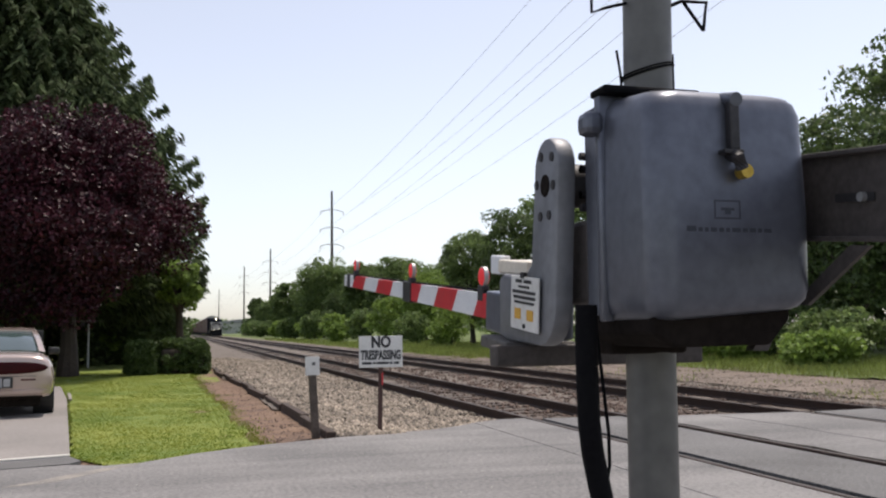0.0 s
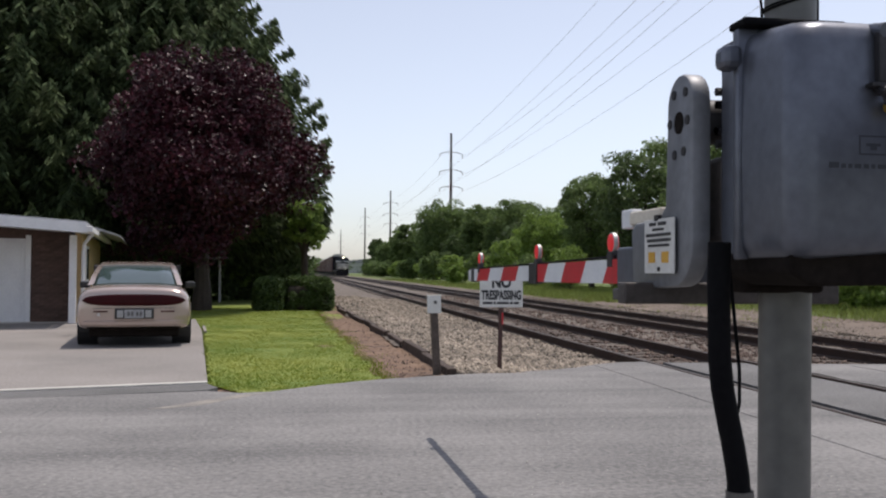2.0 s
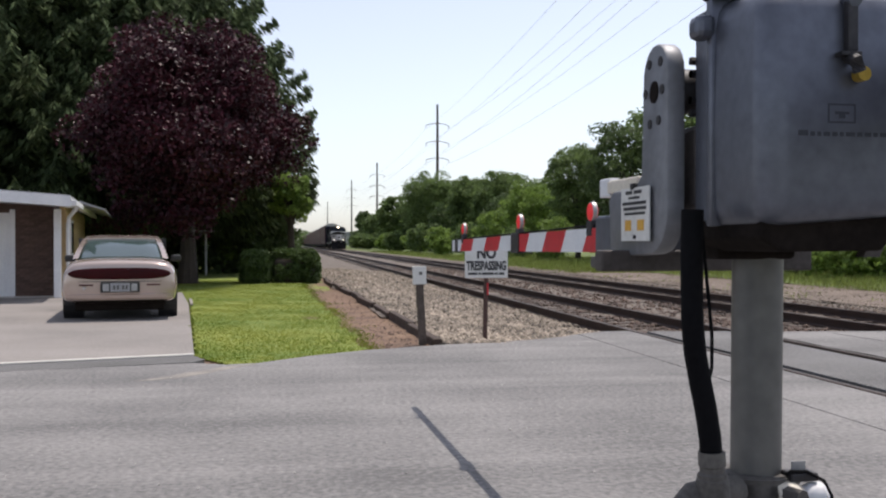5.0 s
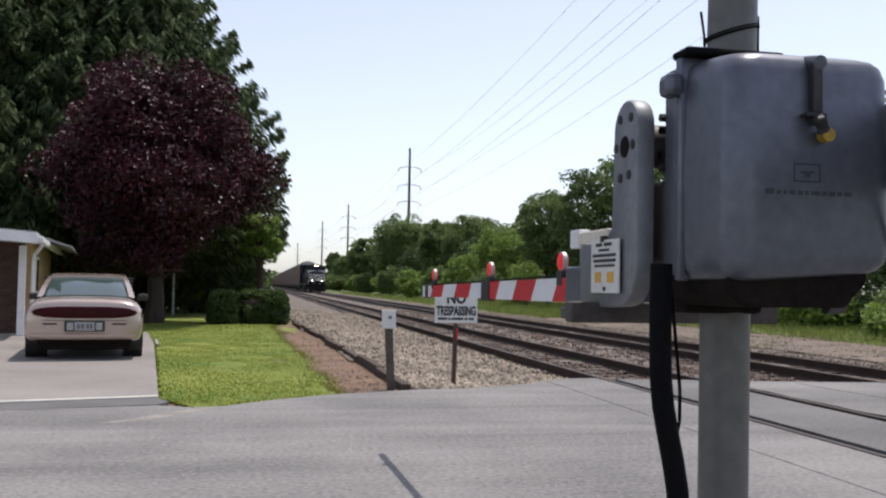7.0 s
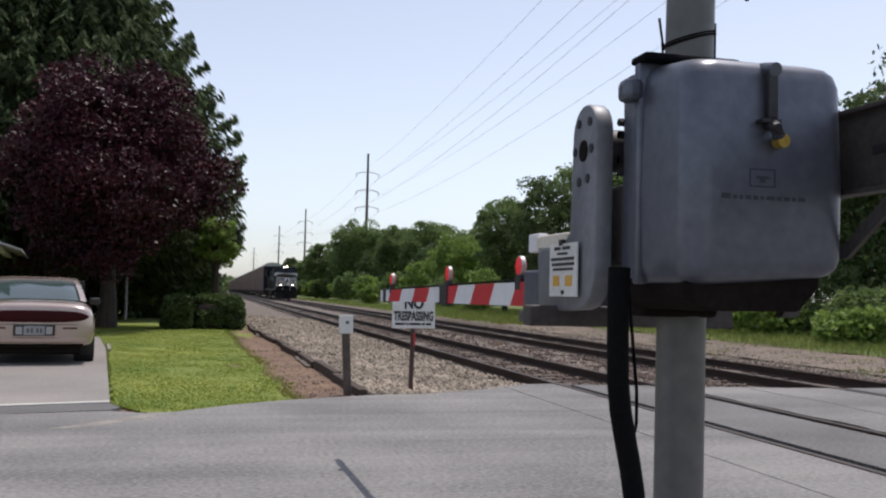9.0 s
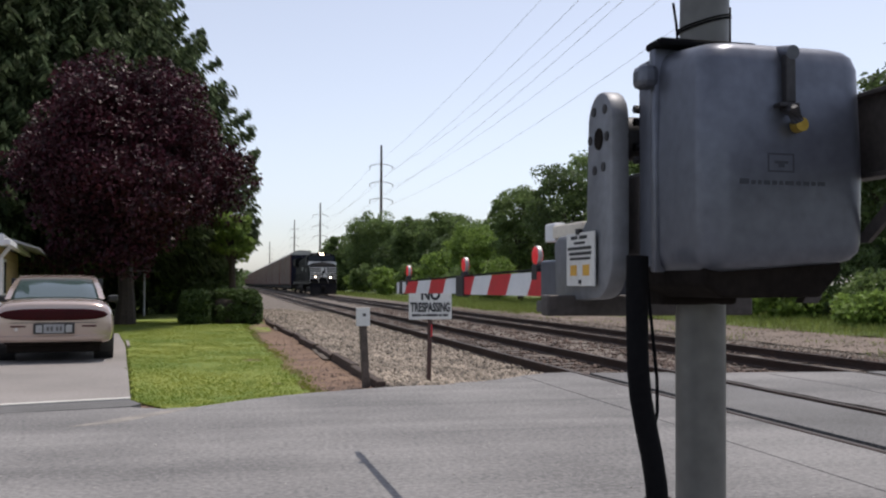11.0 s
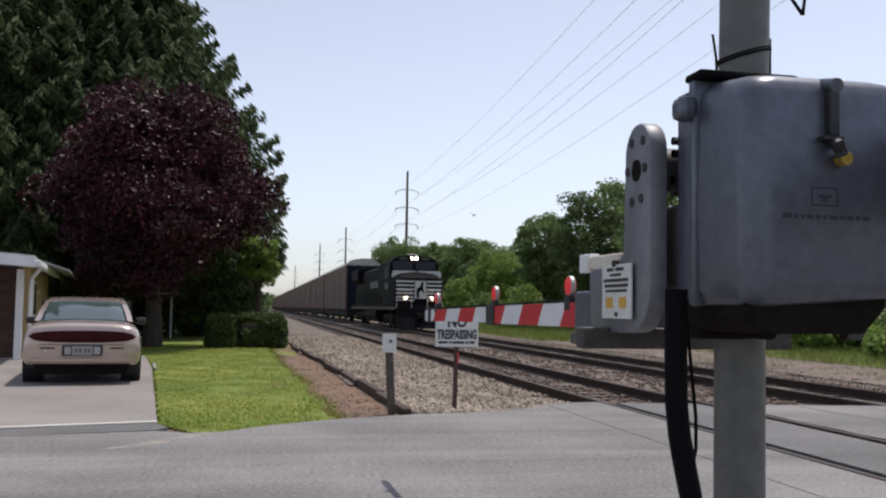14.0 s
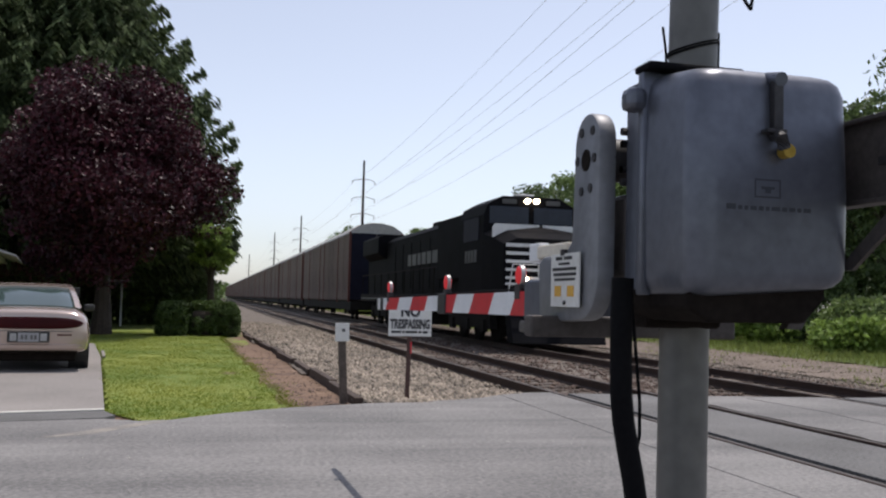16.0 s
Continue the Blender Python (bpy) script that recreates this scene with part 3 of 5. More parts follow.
# ---- the crossing gate ----
PX, PY = 1.578, 2.95                     # the mast
gate = thing("crossing_gate", (PX, PY, 0), "grey aluminium railway crossing gate mechanism on a round mast", "crossing gate")


def gpart(name, shape, mats, label="", parent=None, smooth=False, bevel=0.0):
    """A part of the gate whose shape is written in the place's own metres."""
    k = Vector((PX, PY, 0))
    shape.v = [tuple(Vector(p) - k) for p in shape.v]
    return part(name, shape, mats, parent or gate, label, smooth, bevel)


gpart("mast", Shape().tube([(1.583, PY, 0.3), (1.59, PY, 1.2), (1.612, PY, 2.2), (1.672, PY, 5.2)], 0.083, 28), POLE, "weathered grey aluminium tube", smooth=True)
# cast base with its clamp and bolts
base = gpart("mast_base", Shape().loft([[(PX + r * math.cos(a), PY + r * math.sin(a), z) for a in [k * math.pi / 12 for k in range(24)]] for z, r in ((-0.05, 0.26), (0.03, 0.26), (0.05, 0.2), (0.3, 0.15), (0.42, 0.125), (0.5, 0.125), (0.52, 0.11))]), HOUSING_DIRT, "cast grey base", smooth=True)
for a, lab in ((200, ""), (290, ""), (20, ""), (110, "")):
    c, s = math.cos(radians(a)), math.sin(radians(a))
    b = Shape().tube([(PX + 0.11 * c, PY + 0.11 * s, 0.47), (PX + 0.2 * c, PY + 0.2 * s, 0.47)], 0.03, 8)
    gpart("clamp_bolt", b, HOUSING_DIRT)
gpart("clamp_ring", Shape().tube([(PX, PY, 0.455), (PX, PY, 0.515)], 0.125, 24), HOUSING_DIRT, smooth=True)
lug = gpart("conduit_lug", Shape().tube([(1.6, 2.85, 0.46), (1.63, 2.845, 0.46), (1.665, 2.84, 0.46), (1.69, 2.84, 0.46)], [0.045, 0.05, 0.045, 0.03], 16), CREAM, "cream cast conduit outlet", smooth=True)
gpart("end_cap", Shape().tube([(1.69, 2.85, 0.455), (1.72, 2.845, 0.455), (1.755, 2.84, 0.455), (1.775, 2.84, 0.455)], [0.03, 0.045, 0.047, 0.03], 16), WHITE_PAINT, "white conduit cap", smooth=True, parent=lug)
gpart("clamp_bracket", Shape().box(1.645, 1.745, 2.83, 2.9, 0.505, 0.535, c=0.008), DARK_STEEL)
gpart("clamp_tag", Shape().box(1.67, 1.72, 2.87, 2.874, 0.53, 0.565), GALV)
gpart("lug_strap", Shape().tube([(1.77, 2.79, 0.42), (1.762, 2.786, 0.47), (1.745, 2.8, 0.515), (1.7, 2.83, 0.54), (1.65, 2.84, 0.54), (1.635, 2.84, 0.53)], 0.006, 6), RUBBER)
gpart("elbow", Shape().tube([(1.19, 2.72, 0.45), (1.27, 2.75, 0.5), (1.36, 2.78, 0.5), (1.46, 2.86, 0.48)], [0.035, 0.045, 0.05, 0.05], 12), HOUSING_DIRT, "grey conduit elbow", smooth=True)

# housing: rounded cover towards the road user, flange and back casting towards the mast
BX0, BX1, BY0, BY1, BZ0, BZ1 = 1.338, 1.868, 2.44, 2.76, 1.352, 2.002


def rounded(x0, x1, y0, y1, r, z, n=5):
    pts = []
    for cx, cy, a0 in ((x1 - r, y1 - 0.01, 0), (x0 + r, y1 - 0.01, 90)):
        pts.append((cx + (r if a0 == 0 else -r), y1, z))
    for cx, cy, a0 in ((x0 + r, y0 + r, 180), (x1 - r, y0 + r, 270)):
        pts += [(cx + r * math.cos(radians(a0 + 90 * k / n)), cy + r * math.sin(radians(a0 + 90 * k / n)), z) for k in range(n + 1)]
    return pts


cover = []
for z, inset in ((BZ0, 0.045), (BZ0 + 0.008, 0.022), (BZ0 + 0.03, 0.006), (BZ0 + 0.06, 0.0), (1.66, -0.003), (BZ1 - 0.06, 0.004), (BZ1 - 0.025, 0.014), (BZ1 - 0.008, 0.03), (BZ1, 0.055)):
    cover.append([(x, y, q + (x - 1.59) * 0.07 * max(0.0, 1.66 - q) / 0.3 + 0.04 * max(0.0, q - 1.9) * 10 * (y - BY0) / (BY1 - BY0)) for x, y, q in rounded(BX0 + inset, BX1 - inset, BY0 + inset, BY1, 0.075, z, 8)])
housing = gpart("housing_cover", Shape().loft(cover), HOUSING, "grey cast cover with rounded corners", smooth=True)
sub = lambda name, shape, mats, label="", smooth=False, bevel=0.0: gpart(name, shape, mats, label, housing, smooth, bevel)
sub("flange", Shape().box(BX0 - 0.012, BX1 + 0.012, BY1 - 0.012, BY1 + 0.03, BZ0 - 0.012, BZ1 + 0.05, c=0.008), HOUSING, "raised rim of the cover", smooth=True)
back = gpart("back_casting", Shape().loft([rounded(1.345, 1.87, 2.79, 2.90, 0.02, z) for z in (1.36, 1.40, 1.98, 2.03)]), HOUSING, "grey back half of the housing", smooth=True)
gpart("lid_seal", Shape().box(1.322, 1.66, 2.70, 2.81, 2.05, 2.076, c=0.01), RUBBER, "black rubber lid seal")
gpart("lid_lip", Shape().box(1.276, 1.345, 2.74, 2.82, 1.925, 2.0, c=0.022), HOUSING, "cast lug")
# tray and mast saddle coloured near black, for the shade below the housing
gpart("bottom_tray", Shape().loft([[(1.36, y, 1.37), (1.81, y, 1.38), (1.81, y, 1.34), (1.74, y, 1.265), (1.42, y, 1.262), (1.36, y, 1.30)] for y in (2.50, 2.92)]), TAR_AND_SHADE, "dark underside with shade put into its colour", bevel=0.01)
gpart("bottom_brace", Shape().prism([(1.745, 1.245), (1.80, 1.245), (1.87, 1.375), (1.82, 1.375)], 2.60, 2.64, "y"), BROWN_STEEL)
gpart("cross_channel", Shape().box(1.15, 1.98, 3.26, 3.34, 1.185, 1.262, c=0.008), BROWN_STEEL, "weathered cross channel")
gpart("mount_saddle", Shape().box(1.40, 1.68, 2.86, 3.08, 1.235, 1.31, c=0.015), TAR_AND_SHADE)
# hasp, latch bar and padlock
sub("hasp_bar", Shape().box(1.575, 1.606, BY0 - 0.026, BY0 + 0.002, 1.825, 1.985, c=0.004), DARK_STEEL, "dark steel latch bar")
sub("hasp_head", Shape().tube([(1.594, BY0 - 0.03, 1.97), (1.594, BY0 + 0.04, 1.985)], 0.021, 12), HOUSING, "", True)
sub("hasp_plate", Shape().box(1.548, 1.612, BY0 - 0.034, BY0 + 0.002, 1.812, 1.824, c=0.002), DARK_STEEL)
sub("hasp_eye", Shape().tube([(1.585, BY0 - 0.005, 1.815), (1.585, BY0 - 0.045, 1.795), (1.598, BY0 - 0.04, 1.767)], 0.019, 10), DARK_STEEL)
lock = sub("padlock", Shape().tube([(1.612, BY0 - 0.012, 1.76), (1.612, BY0 - 0.045, 1.76)], [0.02, 0.02], 18), BRASS, "round yellow brass padlock", True)
sub("shackle", Shape().tube([(1.59, BY0 - 0.03, 1.765), (1.585, BY0 - 0.04, 1.785), (1.6, BY0 - 0.04, 1.79), (1.615, BY0 - 0.035, 1.775)], 0.006, 6), DARK_STEEL)
# maker's mark and the line of lettering below it, as plain raised bars
for x0, x1, z0, z1 in ((1.526, 1.612, 1.676, 1.681), (1.526, 1.612, 1.626, 1.631), (1.526, 1.531, 1.631, 1.676), (1.607, 1.612, 1.631, 1.676), (1.548, 1.592, 1.651, 1.659), (1.56, 1.58, 1.64, 1.651)):
    sub("maker_mark", Shape().box(x0, x1, BY0 - 0.003, BY0 + 0.002, z0, z1), CAST_MARK)
x = 1.436
for k, w in enumerate((0.03, 0.014, 0.012, 0.02, 0.016, 0.012, 0.028, 0.016, 0.02, 0.014, 0.024)):
    sub("lettering_bar", Shape().box(x, x + w, BY0 - 0.003, BY0 + 0.002, 1.589, 1.601 + 0.004 * (k == 0)), CAST_MARK)
    x += w + 0.007

# hoses and ties
gpart("cable_hose", Shape().tube([(1.252, 2.72, 1.39), (1.249, 2.72, 1.26), (1.25, 2.72, 1.15), (1.252, 2.72, 1.04), (1.261, 2.72, 0.95), (1.278, 2.72, 0.86), (1.296, 2.72, 0.775), (1.31, 2.72, 0.69), (1.316, 2.72, 0.61)], 0.034, 16), RUBBER, "thick black cable hose", smooth=True)
gpart("hose_coupling", Shape().tube([(1.315, 2.72, 0.645), (1.317, 2.72, 0.602), (1.317, 2.72, 0.598), (1.318, 2.72, 0.582), (1.318, 2.72, 0.576), (1.319, 2.72, 0.562), (1.319, 2.72, 0.558), (1.32, 2.72, 0.48)], [0.041, 0.042, 0.038, 0.038, 0.046, 0.046, 0.05, 0.052], 16), HOUSING_DIRT, "grey hose coupling", smooth=True)
gpart("thin_cable", Shape().tube([(1.30, 2.76, 1.34), (1.315, 2.76, 1.2), (1.335, 2.76, 1.0), (1.335, 2.76, 0.9), (1.325, 2.76, 0.855), (1.31, 2.75, 0.86)], 0.006, 6), RUBBER, "thin black cable")
for dz, r in ((0.0, 0.004), (0.01, 0.003)):
    gpart("wire_tie", Shape().tube([(1.612 + 0.088 * math.cos(a), PY + 0.088 * math.sin(a), 2.195 + dz + 0.024 * math.cos(a)) for a in [k * math.pi / 10 for k in range(21)]], r, 6), RUBBER)
gpart("tie_end", Shape().tube([(1.47, 2.90, 2.25), (1.482, 2.90, 2.173), (1.486, 2.895, 2.06)], 0.005, 6), RUBBER)
gpart("side_conduit", Shape().tube([(1.694, 2.93, 2.0), (1.696, 2.93, 2.26)], 0.008, 6), RUBBER)
gpart("cable_bracket", Shape().tube([(1.66, 2.95, 2.42), (1.74, 2.93, 2.455), (1.834, 2.92, 2.455), (1.818, 2.92, 2.352)], 0.007, 6), RUBBER)
gpart("bracket_stay", Shape().tube([(1.75, 2.93, 2.45), (1.818, 2.92, 2.352)], 0.006, 6), RUBBER)
gpart("cable_bracket", Shape().tube([(1.55, 2.95, 2.44), (1.46, 2.93, 2.41), (1.397, 2.93, 2.386), (1.397, 2.93, 2.47)], 0.006, 6), RUBBER)

# the shaft's bearing between housing and arm
gpart("shaft_bearing", Shape().tube([(1.30, 3.0, 1.80), (1.40, 3.0, 1.80)], 0.075, 20), DARK_STEEL, smooth=True)
for a in range(0, 360, 60):
    gpart("bearing_bolt", Shape().tube([(1.33, 2.91, 1.80 + 0.085 * math.cos(radians(a))), (1.37, 2.91, 1.80 + 0.085 * math.cos(radians(a)))], 0.014, 6), DARK_STEEL)
gpart("shaft_housing", Shape().box(1.35, 1.44, 2.90, 3.10, 1.40, 1.68, c=0.02), BROWN_STEEL, "rust-stained shaft housing")

# the swinging arm: its own origin lies on the shaft
PIVOT = (1.25, 3.0, 1.80)
PIV = Vector(PIVOT)


def bowed(x, y, z):
    """The long arm bows a little sideways towards its tip and is shortened by that."""
    if y < 4.0:
        return x, y, z
    k = 1.439 / (y - 0.05)
    yn = (1.551 / k + 0.05) / (1 + 0.028 / k)
    return x - 0.028 * (yn - 4.0), yn, 1.305 + (z - 1.305) * yn / y


def apart(name, shape, mats, label="", parent=None, smooth=False, bevel=0.0):
    shape.v = [tuple(Vector(bowed(*p)) - PIV) for p in shape.v]
    return part(name, shape, mats, parent or swing, label, smooth, bevel)


def arc(cy, cz, r, a0, a1, n=10):
    return [(cy + r * math.cos(radians(a0 + (a1 - a0) * i / n)), cz + r * math.sin(radians(a0 + (a1 - a0) * i / n))) for i in range(n + 1)]


outline = arc(3.03, 1.855, 0.108, 10, 180) + [(2.925, 1.42)] + arc(3.075, 1.40, 0.15, 180, 270) + [(3.40, 1.235), (3.47, 1.25), (3.49, 1.46), (3.44, 1.485), (3.22, 1.485), (3.155, 1.53)]
s = Shape().prism(outline, 1.255, 1.322, "x")
s.v = [tuple(Vector(p) - PIV) for p in s.v]
swing = part("support_arm", s, PLATE, gate, "cast grey arm support plate with bolt holes", smooth=True, bevel=0.014)
swing.location = Vector(PIVOT) - Vector((PX, PY, 0))
# flush dark discs stand in for the shade inside shaft and bolt holes
apart("shaft_hole", Shape().tube([(1.2525, 3.03, 1.80), (1.27, 3.03, 1.80)], 0.038, 16), TAR_AND_SHADE, "dark disc standing in for the shaded shaft hole")
for y, z in ((2.975, 1.895), (3.07, 1.90), (2.96, 1.80), (3.105, 1.805), (2.99, 1.70), (3.065, 1.695)):
    apart("bolt_hole", Shape().tube([(1.251, y, z), (1.27, y, z)], 0.0165, 10), DARK_STEEL)
# warning notice on the plate
notice = apart("notice", Shape().box(1.238, 1.244, 3.035, 3.30, 1.295, 1.485, c=0.001), SIGN_WHITE, "white enamel notice with yellow squares")
for z, y0, y1, h in ((1.462, 3.10, 3.17, .012), (1.462, 3.19, 3.25, .012), (1.444, 3.12, 3.22, .009), (1.424, 3.06, 3.28, .011), (1.405, 3.06, 3.27, .011), (1.388, 3.07, 3.26, .009)):
    apart("notice_bar", Shape().box(1.2355, 1.239, y0, y1, z, z + h), SIGN_BLACK)
for y0 in (3.07, 3.19):
    apart("notice_square", Shape().box(1.2355, 1.239, y0 + 0.008, y0 + 0.066, 1.332, 1.37), SIGN_YELLOW)
apart("notice_bolt", Shape().tube([(1.232, 3.16, 1.31), (1.242, 3.16, 1.31)], 0.008, 8), DARK_STEEL)
apart("notice_hook", Shape().box(1.234, 1.25, 3.17, 3.20, 1.478, 1.50), DARK_STEEL)
apart("arm_mount", Shape().box(1.30, 1.52, 3.36, 3.78, 1.235, 1.40, c=0.012), HOUSING, "grey arm mounting clamp")
apart("mount_foot", Shape().box(1.22, 1.50, 3.30, 3.60, 1.19, 1.236, c=0.008), HOUSING_DIRT)
apart("mount_bracket", Shape().box(1.29, 1.50, 3.28, 3.60, 1.485, 1.535, c=0.006), CREAM, "cream shear bracket")
apart("bracket_cap", Shape().box(1.30, 1.345, 3.60, 3.72, 1.475, 1.55, c=0.006), WHITE_TAPE, "white bracket cap")

# the boom in two lengths with slanting red and white bands
def boom(name, y0, y1, z0a, z0b, h0, h1, bands, slant=0.05):
    """A board from y0 to y1 with slanting bands (start, colour) of sheeting wrapped round it."""
    zc = lambda y: z0a + (z0b - z0a) * (y - y0) / (y1 - y0)
    hh = lambda y: (h0 + (h1 - h0) * (y - y0) / (y1 - y0)) / 2
    core = Shape().loft([[(1.455, y, zc(y) - hh(y) + 0.005), (1.473, y, zc(y) - hh(y) + 0.005), (1.473, y, zc(y) + hh(y) - 0.005), (1.455, y, zc(y) + hh(y) - 0.005)] for y in np.linspace(y0, y1, 13)])
    apart(name, core, GALV, "long tapering gate arm board")
    ys = [b[0] for b in bands] + [y1]
    for i, (ya, mi) in enumerate(bands):
        yb = ys[i + 1]
        a0, a1 = (ya - slant if i else ya), (ya + slant if i else ya)
        b0, b1 = (yb - slant if i + 1 < len(bands) else yb), (yb + slant if i + 1 < len(bands) else yb)
        sh = Shape().prism([(a0, zc(a0) + hh(a0)), (b0, zc(b0) + hh(b0)), (b1, zc(b1) - hh(b1)), (a1, zc(a1) - hh(a1))], 1.45, 1.478, "x")
        apart("red_band" if mi else "white_band", sh, RED_TAPE if mi else WHITE_TAPE)


boom("boom_root", 3.55, 5.72, 1.308, 1.29, 0.118, 0.108, [(3.55, 0), (3.85, 1), (4.36, 0), (4.72, 1), (5.09, 0), (5.46, 1)])
boom("boom_tip", 5.78, 8.02, 1.29, 1.265, 0.1, 0.094, [(5.78, 0), (6.21, 1), (6.68, 0), (7.15, 1), (7.62, 0)])
apart("boom_joint", Shape().box(1.44, 1.488, 5.66, 5.85, 1.225, 1.352, c=0.006), DARK_STEEL, "black splice clamp")
apart("boom_cap", Shape().box(1.444, 1.484, 7.78, 7.90, 1.21, 1.325, c=0.006), DARK_STEEL)
apart("boom_end", Shape().box(1.45, 1.478, 8.02, 8.07, 1.215, 1.31, c=0.006), GALV)


def lamp(y, zb, r=0.046):
    zc = zb + r + 0.03
    ringz = lambda x, q: [(x, y + q * math.cos(a), zc + q * math.sin(a)) for a in [j * math.pi / 9 for j in range(18)]]
    apart("gate_lamp", Shape().loft([ringz(1.455, r), ringz(1.457, r + 0.003), ringz(1.475, r + 0.003), ringz(1.477, r)]), GALV, "round red gate arm lamp", smooth=True)
    apart("lamp_lens", Shape().loft([ringz(1.456, r - 0.001), ringz(1.451, r - 0.006), ringz(1.447, r * 0.5), ringz(1.446, r * 0.1)]), RED_LENS, "red glass lens", smooth=True)
    apart("lamp_lens", Shape().loft([ringz(1.476, r - 0.001), ringz(1.481, r - 0.006), ringz(1.485, r * 0.5), ringz(1.486, r * 0.1)]), RED_LENS, "red glass lens", smooth=True)
    apart("lamp_foot", Shape().box(1.447, 1.481, y - 0.04, y + 0.04, zb - 0.04, zb + 0.034, c=0.005), DARK_STEEL)


lamp(4.30, 1.362)
lamp(5.70, 1.345)
lamp(7.58, 1.33)
apart("arm_cable", Shape().tube([(1.462, 3.5, 1.40), (1.462, 4.2, 1.373), (1.462, 5.6, 1.352), (1.462, 7.6, 1.325)], 0.006, 6), RUBBER)

# counterweight arms that reach back beside the housing
cw = apart("counterweight_arm", Shape().box(1.925, 1.955, 1.55, 3.1, 1.635, 1.88, 0, c=0.004), BROWN_STEEL, "brown steel counterweight channel")
for z0, z1 in ((1.875, 1.89), (1.625, 1.64)):
    apart("channel_flange", Shape().box(1.895, 1.96, 1.55, 3.1, z0, z1, 0, c=0.003), BROWN_STEEL, parent=cw)
apart("counterweight_slot", Shape().box(1.92, 1.926, 2.25, 2.41, 1.74, 1.765), DARK_STEEL)
apart("slot_bolt", Shape().tube([(1.905, 2.29, 1.752), (1.928, 2.29, 1.752)], 0.014, 8), GALV)
apart("counterweight_brace", Shape().prism([(2.50, 1.43), (2.57, 1.43), (2.32, 1.615), (2.24, 1.615)], 1.90, 1.915, "x"), BROWN_STEEL)
apart("counterweight", Shape().box(1.86, 2.06, 1.25, 1.6, 1.56, 1.92, c=0.02), BROWN_STEEL, "stacked steel counterweight")

# ---- signs and posts ----
post = thing("marker_post", (1.72, 12.0, 0), "leaning weathered wooden post with a small white board", "post")
o = part("stake", Shape().box(-0.047, 0.047, -0.05, 0.05, -0.25, 0.8, c=0.008), POST_WOOD, post)
o.matrix_basis = pose(0.035, 0, 0, 0, -3.2, 0)
o = part("board", Shape().box(-0.09, 0.09, -0.075, -0.052, 0.755, 0.99, c=0.003), SIGN_WHITE, post, "small white board")
o.matrix_basis = pose(0.0, 0, 0, 0, -1.0, 0)
part("board_mark", Shape().box(-0.02, 0.02, -0.08, -0.074, 0.88, 0.92), GUTTER, post)

sign = thing("trespass_sign", (2.62, 12.1, 0.04), "white no trespassing sign on a thin rusty steel post", "sign")
o = part("sign_post", Shape().box(-0.028, 0.028, -0.02, 0.02, -0.29, 1.08, c=0.004), POST_STEEL, sign, "rusty brown channel post")
o.matrix_basis = pose(-0.01, 0, 0, 0, 1.0, 0)
panel = part("panel", Shape().box(-0.29, 0.29, -0.045, -0.035, 0.79, 1.2, c=0.003), SIGN_WHITE, sign, "white sheet with black lettering")


def words(text, size, x, z, y, mat, parent, wide=1.0):
    c = bpy.data.curves.new("lettering", "FONT")
    c.body, c.size, c.align_x, c.align_y, c.extrude, c.offset = text, size, "CENTER", "CENTER", 0.001, size * 0.045
    ob = new("lettering_source", c)
    bpy.context.view_layer.update()
    me = bpy.data.meshes.new_from_object(ob.evaluated_get(bpy.context.evaluated_depsgraph_get()))
    bpy.data.objects.remove(ob)
    me.materials.clear()
    me.materials.append(mat)
    ob = new("lettering", me)
    ob.parent = parent
    ob.matrix_basis = pose(x, y, z, 90, 0, 0) @ Matrix.Diagonal((wide, 1, 1, 1))
    return ob


words("NO", 0.2, 0.0, 1.115, -0.048, SIGN_BLACK, panel, 0.82)
words("TRESPASSING", 0.165, 0.0, 0.945, -0.048, SIGN_BLACK, panel, 0.54)
x = -0.25
for w in (0.13, 0.03, 0.16, 0.04, 0.07):
    part("small_lettering", Shape().box(x, x + w, -0.048, -0.044, 0.83, 0.862), SIGN_BLACK, panel)
    x += w + 0.015
# thin red strip painted as the gate lamp's flash on the post
part("red_lamp_glint", Shape().box(0.012, 0.032, -0.03, -0.019, 0.56, 0.72), RED_TAPE, sign, "red strip standing in for the gate lamp's glint")

line_post = thing("clothes_post", (-3.43, 40.2, 0), "grey steel T-shaped clothes line post on the lawn", "clothes post")
part("upright", Shape().tube([(0, 0, -0.1), (0, 0, 1.83)], 0.05, 8), GALV, line_post)
part("crossbar", Shape().tube([(-0.6, 0, 1.8), (0.6, 0, 1.8)], 0.045, 8), GALV, line_post)

